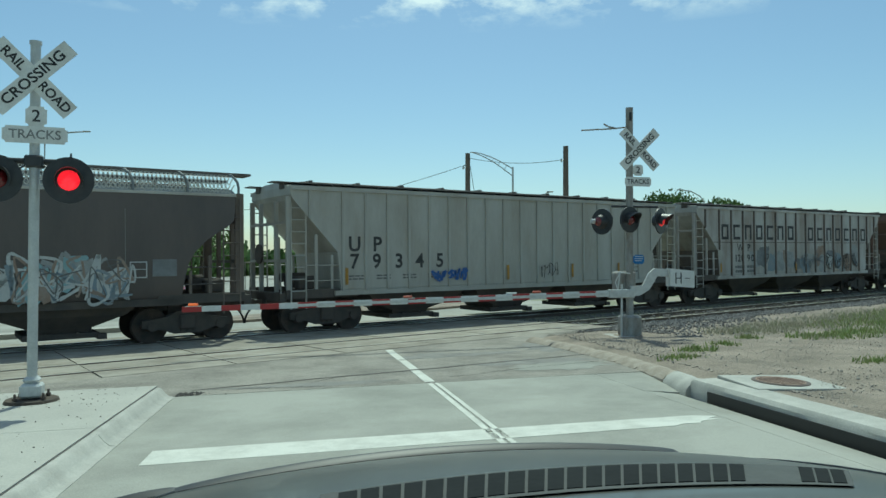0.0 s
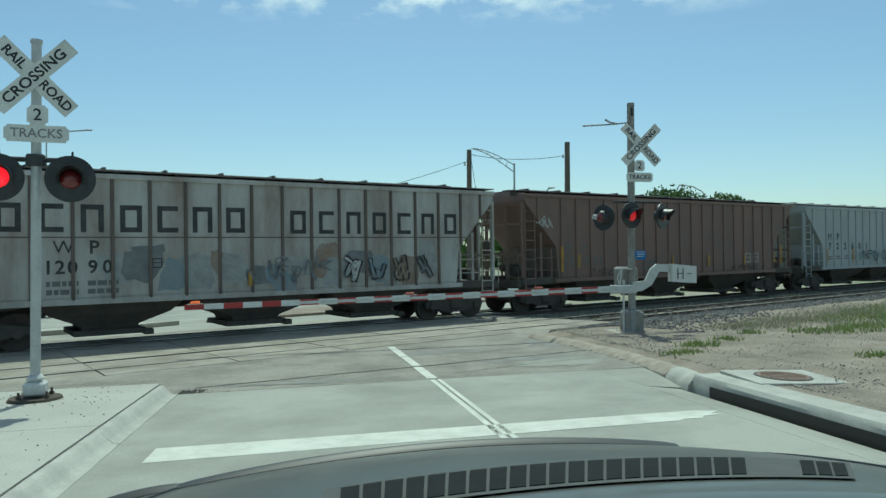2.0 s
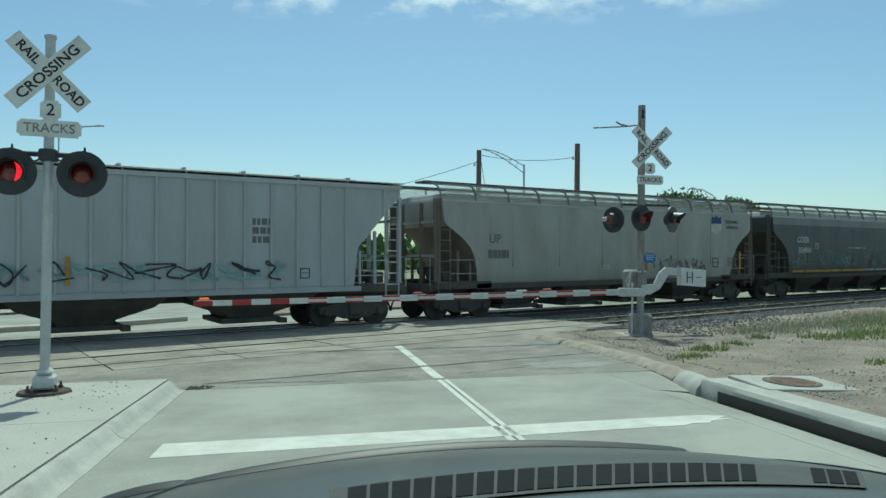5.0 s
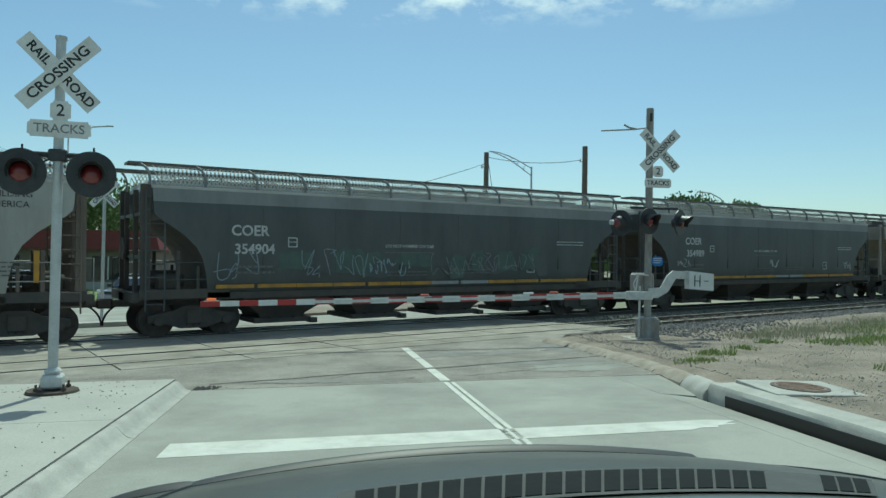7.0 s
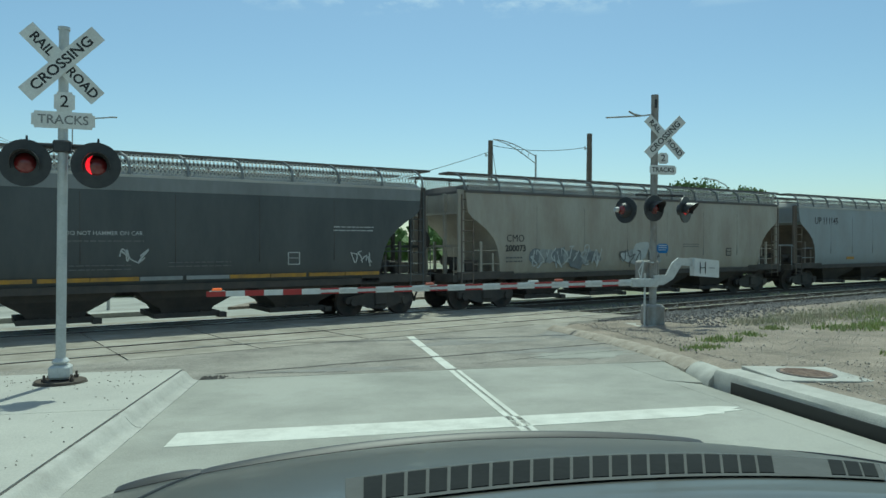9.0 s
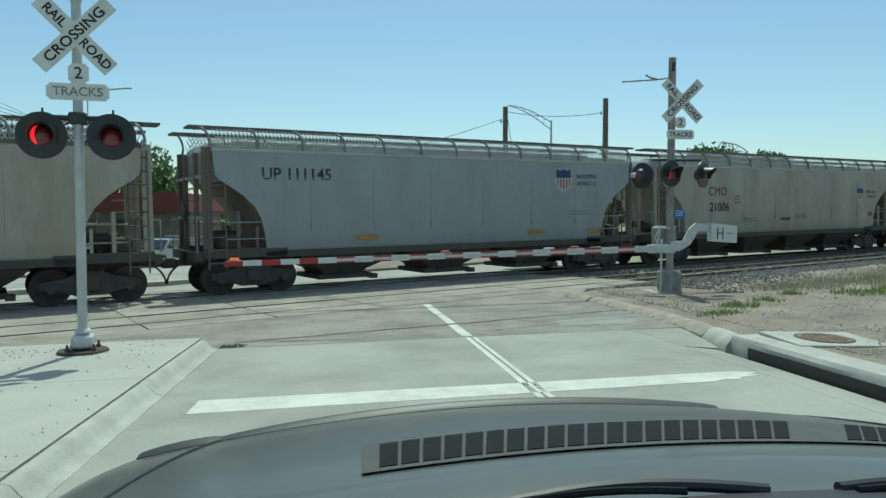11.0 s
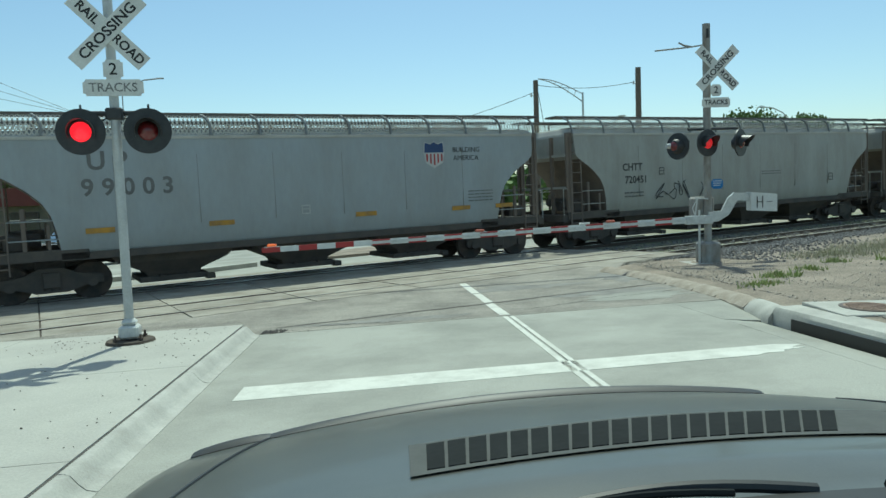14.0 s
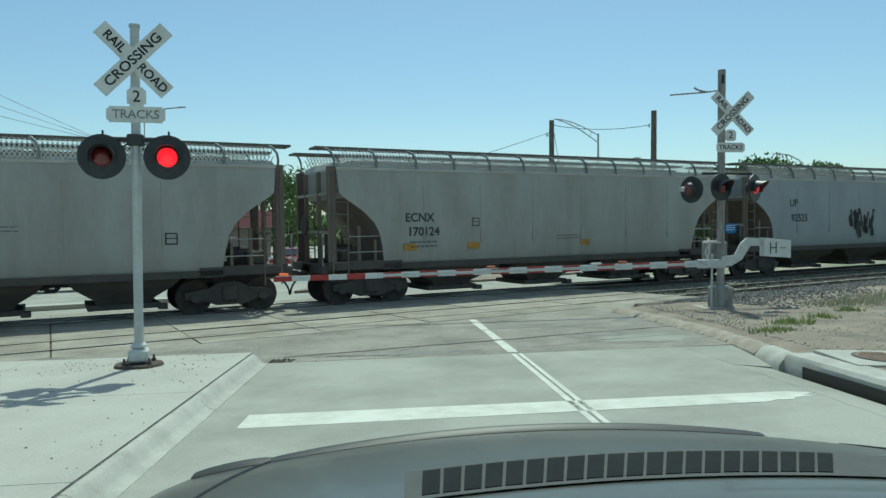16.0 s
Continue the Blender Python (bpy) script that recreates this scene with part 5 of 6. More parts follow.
def marks(i, car, L):
    """Lettering, data panels and sprayed tags of each car, as seen from the road."""
    r, s = 1.55, 1.578
    if i == 0:
        buff(car, L - 12.9, 1.78, 9.4, 1.35, s - 0.012, (TAG_TEAL, FADE_PALE, FADE_BLUE, TAG_WHITE, TAG_TEAL, FADE_RUST), 29, 22)
        for k, m2 in enumerate((FADE_PALE, TAG_WHITE, FADE_BLUE, FADE_RUST, TAG_WHITE, LETTER_GREY)):
            scrawl(car, L - 12.9, 1.82 - 0.02 * k, 9.3, 1.35 - 0.06 * k, s + 0.001 * k, m2, 30 + k, 18, 0.11 - 0.015 * k)
        squares(car, L - 3.6, 1.75, s, LETTER_WHITE, 1, 0.42)
        bm = bmesh.new()
        box(bm, L - 3.05, L - 2.45, -s - 0.005, -s + 0.03, 1.78, 2.22)
        part("label_panel", bm, FADE_GREY, car)
    elif i == 1:
        digits(car, "UP", 0.62, LETTER_BLACK, (2.40, 3.18), 2.6, r)
        digits(car, "79345", 0.62, LETTER_BLACK, (2.39, 3.16, 3.96, 4.73, 5.51), 2.08, r)
        for k in range(4):
            bars(car, 2.2 + k * 0.95, 1.66, 2, r, LETTER_GREY, 0.5, 0.045, 0.09)
        scrawl(car, 5.2, 1.62, 1.4, 0.42, r + 0.06, TAG_BLUE, 7, 8, 0.09)
        scrawl(car, 9.9, 1.68, 0.8, 0.5, r + 0.06, LETTER_BLACK, 8, 6, 0.03)
        shield(car, 13.4, 3.31, r, 0.72, False)
        for x in (2.05, 8.3, 11.4, 13.9):
            bars(car, x, 1.66, 1, r + 0.055, Y_MARK, 0.1, 0.5)
        squares(car, 14.85, 1.55, r, LETTER_BLACK, 1, 0.34)
    elif i == 2:
        blocks(car, 2.48, 3.2, 7, 0.89, 0.52, 0.68, r, LETTER_BLACK)
        blocks(car, 9.66, 3.17, 7, 0.89, 0.48, 0.66, r, LETTER_BLACK)
        digits(car, "WP", 0.45, LETTER_BLACK, (3.88, 4.55), 2.48, r)
        digits(car, "12090", 0.45, LETTER_BLACK, (3.55, 3.8, 4.07, 4.52, 4.85), 2.0, r)
        bars(car, 3.5, 1.62, 2, r, LETTER_GREY, 0.7, 0.12, 0.2)
        bars(car, 4.4, 1.62, 2, r, LETTER_GREY, 0.7, 0.12, 0.2)
        buff(car, 4.9, 1.85, 9.6, 1.15, r, (FADE_PALE, FADE_GREY, FADE_BLUE, FADE_PALE, FADE_RUST), 21, 16)
        scrawl(car, 8.4, 1.85, 2.4, 0.9, r + 0.06, FADE_GREY, 23, 6, 0.06)
        for k in range(4):   # four heavy sprayed shapes with pale cores
            x0 = 11.3 + 0.86 * k
            scrawl(car, x0, 1.80, 0.52, 0.8, r + 0.060, LETTER_BLACK, 120 + k, 2, 0.20)
            scrawl(car, x0, 1.80, 0.50, 0.75, r + 0.064, (TAG_WHITE, FADE_BLUE, FADE_RUST, FADE_GREY)[k], 120 + k, 2, 0.09)
        squares(car, 5.9, 1.95, r, LETTER_BLACK, 1, 0.25)
        for x in (2.3, 8.4, 13.2):
            bars(car, x, 1.6, 1, r + 0.055, Y_MARK, 0.1, 0.4)
    elif i == 3:
        digits(car, "MP", 0.44, LETTER_GREY, (2.82, 3.6), 2.32, r)
        digits(car, "723087", 0.44, LETTER_GREY, (2.68, 2.98, 3.46, 3.74, 4.22, 4.5), 1.81, r)
        for x, z, h in ((2.38, 1.94, 0.95), (3.25, 1.85, 0.5), (6.1, 1.74, 0.5), (8.7, 1.74, 0.5), (11.1, 1.74, 0.5), (13.75, 1.74, 0.5), (16.15, 1.8, 0.5), (16.72, 1.94, 0.9)):
            bars(car, x, z, 1, r + 0.055, Y_MARK, 0.12, h)
        squares(car, 13.95, 1.6, r, LETTER_WHITE, 2, 0.42)
        scrawl(car, 1.2, 3.3, 0.8, 0.45, r, TAG_WHITE, 12, 4, 0.035)
        scrawl(car, 3.9, 1.42, 2.0, 0.32, r + 0.06, LETTER_BLACK, 13, 9, 0.03)
        scrawl(car, 12.8, 1.42, 2.6, 0.26, r + 0.06, LETTER_BLACK, 14, 12, 0.03)
        scrawl(car, 8.3, 1.35, 0.9, 0.26, r + 0.06, LETTER_BLACK, 15, 6, 0.03)
        bm = bmesh.new()
        for k in range(28):
            a, b = k / 28 * math.tau, (k + 1) / 28 * math.tau
            bm.faces.new([bm.verts.new((11.61 + math.cos(t) * q, -r - 0.004, 2.74 + math.sin(t) * q)) for t, q in ((a, 0.36), (b, 0.36), (b, 0.325), (a, 0.325))])
        part("emblem", bm, LETTER_GREY, car, "faded round emblem")
        bars(car, 11.4, 2.86, 3, r, LETTER_GREY, 0.42, 0.04, 0.12)
        bars(car, 6.9, 1.75, 2, r, LETTER_GREY, 0.8, 0.16, 0.24)
    elif i == 4:
        digits(car, "MP", 0.5, LETTER_BLACK, (2.64, 3.45), 2.74, r)
        digits(car, "722601", 0.48, LETTER_BLACK, [2.65 + 0.765 * k for k in range(6)], 2.26, r)
        for k in range(4):
            bars(car, 2.45 + k * 0.8, 1.75, 2, r, LETTER_GREY, 0.45, 0.06, 0.12)
        scrawl(car, 5.7, 1.74, 8.4, 0.6, r + 0.06, LETTER_BLACK, 41, 11, 0.055)
        scrawl(car, 5.7, 1.74, 8.4, 0.5, r + 0.058, TAG_TEAL, 42, 11, 0.08)
        for x in (2.25, 4.9, 8.6):
            bars(car, x, 1.8, 1, r + 0.055, Y_MARK, 0.1, 0.7)
        squares(car, 14.6, 1.5, r, LETTER_BLACK, 1, 0.3)
        bars(car, 13.2, 3.1, 3, r, LETTER_GREY, 0.5, 0.18, 0.25)
    elif i == 5:
        shield(car, 15.12, 3.44, s, 0.95, False)
        side_text(car, "BUILDING", 0.21, LETTER_BLACK, 16.25, 3.58, s - 0.01)
        side_text(car, "AMERICA", 0.21, LETTER_BLACK, 16.22, 3.34, s)
        side_text(car, "UP", 0.42, LETTER_GREY, 3.0, 2.7, s)
        bars(car, 2.7, 2.2, 1, s, LETTER_GREY, 0.9, 0.28)
        scrawl(car, 11.0, 1.75, 3.4, 0.85, s, LETTER_WHITE, 51, 10, 0.05)
        scrawl(car, 11.0, 1.75, 3.4, 0.8, s, LETTER_GREY, 52, 10, 0.05)
        squares(car, 14.85, 1.62, s, LETTER_BLACK, 1, 0.4)
        bars(car, 15.9, 2.0, 4, s, LETTER_GREY, 0.7, 0.035, 0.1)
        for x in (16.75, 10.6):
            bars(car, x, 1.9, 1, s, Y_MARK, 0.12, 0.75)
        bars(car, 8.2, 1.75, 2, s, LETTER_WHITE, 0.35, 0.05, 0.1)
    elif i in (6, 7):
        side_text(car, "COER", 0.40, LETTER_WHITE, 3.42, 2.85, s, 0.0)
        side_text(car, "354904" if i == 6 else "354989", 0.38, LETTER_WHITE, 3.55, 2.35, s, 0.0)
        bars(car, 3.0, 1.88, 2, s, LETTER_GREY, 1.1, 0.06, 0.16)
        squares(car, 4.5, 2.42, s, LETTER_WHITE, 1, 0.28)
        side_text(car, "DO NOT HAMMER ON CAR", 0.14, LETTER_WHITE, 8.5, 2.49, s, 0.001)
        bars(car, 7.6, 2.3, 1, s, LETTER_GREY, 1.8, 0.035)
        bars(car, 14.6, 2.72, 2, s, LETTER_WHITE, 1.3, 0.03, 0.1)
        bars(car, 7.7, 1.7, 2, s, LETTER_GREY, 1.4, 0.03, 0.1)
        bars(car, 10.0, 1.75, 2, s, LETTER_GREY, 1.6, 0.03, 0.1)
        squares(car, 13.2, 1.64, s, LETTER_WHITE, 1, 0.36)
        for k in range(12):
            bm = bmesh.new()
            box(bm, 2.5 + 1.135 * k, 2.5 + 1.135 * (k + 1) - (0.02 if k % 3 else 0.10), -1.568, -1.50, 1.30, 1.40)
            part("sill_stripe", bm, FADE_PALE if k in (6, 7) else Y_MARK, car, "faded white stripe piece" if k in (6, 7) else "worn orange reflective stripe piece")
        if i == 6:
            scrawl(car, 2.4, 2.0, 1.2, 0.9, s, FADE_BLUE, 61, 3, 0.035)
            buff(car, 4.6, 1.95, 9.6, 0.9, s - 0.004, (FADE_GREEN, P_NAVY, FADE_GREEN), 67, 14)
            scrawl(car, 4.9, 1.95, 2.6, 0.85, s + 0.006, FADE_BLUE, 62, 8, 0.03)
            scrawl(car, 7.0, 1.85, 1.5, 0.55, s + 0.006, TAG_TEAL, 68, 9, 0.025)
            scrawl(car, 9.2, 1.95, 4.4, 0.8, s + 0.006, FADE_GREY, 63, 12, 0.03)
        else:
            scrawl(car, 2.4, 1.95, 0.9, 0.4, s, TAG_WHITE, 64, 5, 0.03)
            scrawl(car, 8.8, 1.94, 0.7, 0.4, s, TAG_WHITE, 65, 3, 0.04)
            scrawl(car, 15.1, 1.77, 0.8, 0.5, s, TAG_WHITE, 66, 4, 0.04)
    elif i == 8:
        side_text(car, "CMO", 0.34, LETTER_BLACK, 2.91, 2.40, s)
        side_text(car, "200073", 0.30, LETTER_BLACK, 2.92, 2.06, s)
        bars(car, 2.5, 1.75, 2, s, LETTER_GREY, 0.7, 0.05, 0.13)
        buff(car, 3.7, 1.78, 3.2, 0.8, s - 0.006, (FADE_GREY, FADE_PALE), 73, 7)
        scrawl(car, 3.6, 1.76, 3.4, 0.8, s, TAG_WHITE, 71, 12, 0.05)
        buff(car, 7.9, 1.74, 2.2, 0.9, s - 0.006, (TAG_WHITE, FADE_PALE), 74, 4)
        scrawl(car, 7.9, 1.72, 2.2, 0.8, s + 0.004, LETTER_GREY, 72, 5, 0.06)
        bars(car, 11.6, 2.2, 2, s, LETTER_GREY, 1.0, 0.03, 0.1)
        squares(car, 14.4, 1.7, s, LETTER_BLACK, 1, 0.34)
    elif i == 9:
        side_text(car, "UP 111145", 0.46, LETTER_BLACK, 3.2, 3.3, s - 0.006, 0.002, 1.0)
        shield(car, 12.95, 3.30, s, 0.95, True)
        side_text(car, "BUILDING", 0.22, LETTER_BLACK, 14.05, 3.42, s)
        side_text(car, "AMERICA", 0.22, LETTER_BLACK, 14.03, 3.17, s)
        for x in (5.0, 11.4, 14.1):
            bars(car, x, 1.5, 1, s, Y_MARK, 0.7, 0.12)
        bars(car, 13.2, 2.2, 2, s, LETTER_GREY, 0.9, 0.03, 0.1)
    elif i == 10:
        side_text(car, "CMO", 0.50, LETTER_BLACK, 4.4, 2.92, s)
        side_text(car, "21006", 0.50, LETTER_BLACK, 4.52, 2.28, s)
        squares(car, 5.5, 2.45, s, LETTER_BLACK, 1, 0.3)
        shield(car, 15.05, 2.85, s, 0.8, True)
        side_text(car, "BUILDING", 0.2, LETTER_BLACK, 16.05, 2.97, s)
        side_text(car, "AMERICA", 0.2, LETTER_BLACK, 16.05, 2.73, s)
        bars(car, 8.7, 1.75, 1, s, LETTER_BLACK, 0.7, 0.1)
        bars(car, 9.7, 1.9, 2, s, LETTER_GREY, 1.0, 0.03, 0.1)
        bars(car, 6.0, 1.8, 2, s, LETTER_GREY, 0.9, 0.03, 0.1)
        bars(car, 15.8, 1.9, 1, s, LETTER_GREY, 0.4, 0.2)
    elif i == 11:
        digits(car, "UP", 0.62, LETTER_GREY, (2.75, 3.30), 3.36, s - 0.002)
        digits(car, "99003", 0.58, LETTER_GREY, [2.52 + 0.46 * k for k in range(5)], 2.72, s)
        shield(car, 12.05, 3.36, s, 0.9, True)
        side_text(car, "BUILDING", 0.22, LETTER_BLACK, 13.19, 3.48, s)
        side_text(car, "AMERICA", 0.22, LETTER_BLACK, 13.17, 3.23, s)
        for x in (2.4, 5.3, 9.4, 12.6, 14.2):
            bars(car, x, 1.7, 1, s, Y_MARK, 0.65, 0.13)
        bars(car, 13.2, 2.2, 4, s, LETTER_GREY, 0.9, 0.03, 0.1)
        squares(car, 7.8, 1.8, s, LETTER_WHITE, 1, 0.25)
    elif i == 12:
        side_text(car, "CHTT", 0.36, LETTER_BLACK, 3.0, 2.75, s)
        side_text(car, "720451", 0.36, LETTER_BLACK, 3.17, 2.3, s)
        bars(car, 2.6, 1.85, 2, s, LETTER_GREY, 0.9, 0.05, 0.13)
        squares(car, 4.3, 2.45, s, LETTER_BLACK, 1, 0.26)
        scrawl(car, 4.2, 1.85, 2.3, 0.8, s, LETTER_BLACK, 81, 5, 0.035)
        squares(car, 14.4, 1.9, s, LETTER_BLACK, 1, 0.3)
        bars(car, 10.0, 2.4, 2, s, LETTER_GREY, 1.2, 0.03, 0.1)
    elif i == 13:
        side_text(car, "ECNX", 0.36, LETTER_BLACK, 2.93, 2.52, s)
        side_text(car, "170124", 0.36, LETTER_BLACK, 3.06, 2.10, s)
        bars(car, 2.6, 1.8, 2, s, LETTER_GREY, 0.9, 0.05, 0.13)
        squares(car, 4.75, 2.25, s, LETTER_BLACK, 1, 0.26)
        for x in (2.4, 4.6, 9.0):
            bars(car, x, 1.65, 1, s, Y_MARK, 0.4, 0.2)
        bars(car, 8.0, 1.9, 2, s, LETTER_GREY, 0.9, 0.03, 0.1)
    elif i == 14:
        side_text(car, "UP", 0.42, LETTER_BLACK, 2.98, 2.97, s)
        side_text(car, "92525", 0.42, LETTER_BLACK, 3.34, 2.36, s)
        scrawl(car, 6.6, 2.1, 1.8, 1.3, s, LETTER_BLACK, 91, 6, 0.2)
    else:
        bars(car, 3.8, 2.7, 2, s, LETTER_BLACK, 1.2, 0.3, 0.5)


POSTS = {1: (2.36, 0.775), 2: (2.3, 0.89), 3: (2.45, 0.76), 4: (2.57, 0.765)}
MARK_SHIFT = {1: 0.36, 4: 0.3, 7: 0.32, 10: -0.2, 11: 0.45, 12: 0.5, 13: 0.52, 14: 0.5}
CARS = []
for i, (style, colour, roof, label) in enumerate(KINDS):
    L = BREAKS[i + 1] - BREAKS[i]
    car = hopper_car(L, style, colour, roof, label, None, POSTS.get(i, (2.2, 0.9)), P_RIB if i == 2 else None)
    plain = set(car.children)
    marks(i, car, L)
    for ob in set(car.children) - plain:
        ob.location.x += MARK_SHIFT.get(i, 0.0)
    CARS.append((car, BREAKS[i]))


# ---- the vehicle's bonnet ----
HOOD_SCALE = Matrix.Translation((0, 0, 1.715)) @ Matrix.Scale(1.5, 4) @ Matrix.Translation((0, 0, -1.715))


def hood_z(x, y):
    """Height of the bonnet: crowned across, falling away forwards (in the bonnet's own measure)."""
    s = abs(x - 0.369)
    return 1.429 - 0.177 * max(0, y - 0.7) ** 2 - 0.134 * s * s - 0.979 * max(0.0, s - 0.727) ** 1.5


def grown(bm):
    bmesh.ops.transform(bm, matrix=HOOD_SCALE, verts=bm.verts[:])
    return bm


def build_hood():
    th = thing("vehicle_bonnet", Matrix(), "dark grey metallic bonnet of the waiting vehicle", "car bonnet")
    bm = bmesh.new()
    nx, ny = 56, 30
    vs = {}
    for i in range(nx + 1):
        for j in range(ny + 1):
            s = -1 + 2 * i / nx
            x = 0.369 + s * 0.76
            front = 1.85 - 0.15 * abs(s) ** 2.5
            y = 0.62 + (front - 0.62) * j / ny
            # two shallow steps pressed across the rear of the panel
            step = 0.006 / (1 + math.exp((y - 0.815) * 220)) - 0.010 / (1 + math.exp((y - 0.755) * 220))
            vs[i, j] = bm.verts.new((x, y, hood_z(x, y) + step))
    for i in range(nx):
        for j in range(ny):
            bm.faces.new((vs[i, j], vs[i + 1, j], vs[i + 1, j + 1], vs[i, j + 1]))
    ext = bmesh.ops.extrude_edge_only(bm, edges=[e for e in bm.edges if e.is_boundary])
    bmesh.ops.translate(bm, vec=(0, 0.01, -0.78), verts=[v for v in ext["geom"] if isinstance(v, bmesh.types.BMVert)])
    bmesh.ops.recalc_face_normals(bm, faces=bm.faces[:])
    part("bonnet_panel", grown(bm), HOOD, th, smooth=True)
    # dark deflector along the far lip, in a long middle piece and a short end piece
    for x0, x1, high in ((-0.225, 0.78, 0.0075), (-0.36, -0.215, 0.007)):
        bm = bmesh.new()
        rows_ = []
        for k in range(41):
            f = k / 40
            x = x0 + (x1 - x0) * f
            y = 1.42 - 0.1 * abs(x - 0.369) ** 2
            h = high * max(0.0, math.sin(f * math.pi)) ** 0.5
            rows_.append([bm.verts.new((x, y + dy, hood_z(x, y) + dz)) for dy, dz in ((0, 0.001), (0.012, 0.002 + h), (0.022, 0.002 + h), (0.016, -0.01))])
        for u, w in zip(rows_, rows_[1:]):
            for j in range(4):
                bm.faces.new((u[j], w[j], w[(j + 1) % 4], u[(j + 1) % 4]))
        bmesh.ops.recalc_face_normals(bm, faces=bm.faces[:])
        part("deflector", grown(bm), TRIM, th, "dark stone deflector", smooth=True)
    for side in (-1, 1):
        bm = bmesh.new()
        bent(bm, [(0.369 + side * (0.70 - 0.12 * k / 12), 0.76 + 0.66 * k / 12, hood_z(0.369 + side * (0.70 - 0.12 * k / 12), 0.76 + 0.66 * k / 12) + 0.001) for k in range(13)], 0.003, 6)
        part("panel_gap", grown(bm), TRIM, th, "dark shut line")
    # black cowl behind the panel, with the two wiper arms and a washer jet
    bm = bmesh.new()
    rows_ = []
    for k in range(25):
        x = 0.10 + 1.0 * k / 24
        rows_.append([bm.verts.new((x, y, hood_z(x, y) + dz)) for y, dz in ((0.615, 0.012), (0.685 + 0.02 * k / 24, 0.004), (0.692 + 0.02 * k / 24, -0.02))])
    for u, w in zip(rows_, rows_[1:]):
        for j in range(2):
            bm.faces.new((u[j], w[j], w[j + 1], u[j + 1]))
    bmesh.ops.recalc_face_normals(bm, faces=bm.faces[:])
    part("cowl", grown(bm), BLACK, th, "black plastic cowl")
    for x0, x1 in ((0.12, 0.44), (0.52, 0.95)):
        bm = bmesh.new()
        pts = [(x0 + (x1 - x0) * k / 10, 0.696 + 0.012 * math.sin(k / 10 * math.pi), hood_z(x0 + (x1 - x0) * k / 10, 0.70) + 0.004 + 0.008 * math.sin(k / 10 * math.pi)) for k in range(11)]
        bent(bm, pts, 0.007, 8)
        arm = part("wiper", grown(bm), TRIM, th, "black wiper arm", smooth=True)
        bm = bmesh.new()
        bent(bm, [(p[0] - 0.03, p[1] - 0.016, p[2] + 0.002) for p in pts[1:9]], 0.004, 6)
        part("wiper_blade", grown(bm), DULL_BLACK, arm)
    bm = bmesh.new()
    bmesh.ops.create_uvsphere(bm, u_segments=14, v_segments=8, radius=0.013, matrix=Matrix.Translation((0.035, 0.722, hood_z(0.035, 0.722) + 0.002)))
    part("washer_jet", grown(bm), TRIM, th, smooth=True)
    # windscreen reflection of the dash vent, imitated by slots laid on the bonnet
    n = 21

    def spot(f, g):
        near, far = Vector((0.046, 0.868)).lerp(Vector((0.595, 0.888)), f), Vector((0.054, 1.005)).lerp(Vector((0.695, 1.045)), f)
        return near.lerp(far, g)
    for k in list(range(n)) + [n + 3.2, n + 4.2, n + 5.2]:
        f0, f1 = (k + 0.08) / n, (k + 0.92) / n
        bm = bmesh.new()
        rows_ = []
        for q in range(7):
            g = 0.07 + 0.86 * q / 6
            rows_.append([bm.verts.new((v.x, v.y, hood_z(v.x, v.y) + 0.0042)) for v in (spot(f0, g), spot(f1, g))])
        for u, w in zip(rows_, rows_[1:]):
            bm.faces.new((u[0], u[1], w[1], w[0]))
        ext = bmesh.ops.extrude_face_region(bm, geom=bm.faces[:])
        bmesh.ops.translate(bm, vec=(0, 0, -0.006), verts=[v for v in ext["geom"] if isinstance(v, bmesh.types.BMVert)])
        bmesh.ops.recalc_face_normals(bm, faces=bm.faces[:])
        part("grille_slot", grown(bm), DULL_BLACK, th)
    quad = [spot(-0.035, -0.03), spot(1.31, -0.03), spot(1.31, 1.03), spot(-0.035, 1.03)]
    bm = bmesh.new()
    cols = 12
    rows_ = []
    for k in range(cols + 1):
        f = k / cols
        p, q = Vector(quad[0]).lerp(Vector(quad[1]), f), Vector(quad[3]).lerp(Vector(quad[2]), f)
        rows_.append([bm.verts.new((v.x, v.y, hood_z(v.x, v.y) + 0.003)) for v in [p.lerp(q, g / 6) for g in range(7)]])
    for a, b in zip(rows_, rows_[1:]):
        for j in range(6):
            bm.faces.new((a[j], b[j], b[j + 1], a[j + 1]))
    bmesh.ops.recalc_face_normals(bm, faces=bm.faces[:])
    part("grille_frame", grown(bm), REFLECTED_GREY, th, "grey surround of the dash vent's reflection, laid on the bonnet")


build_hood()


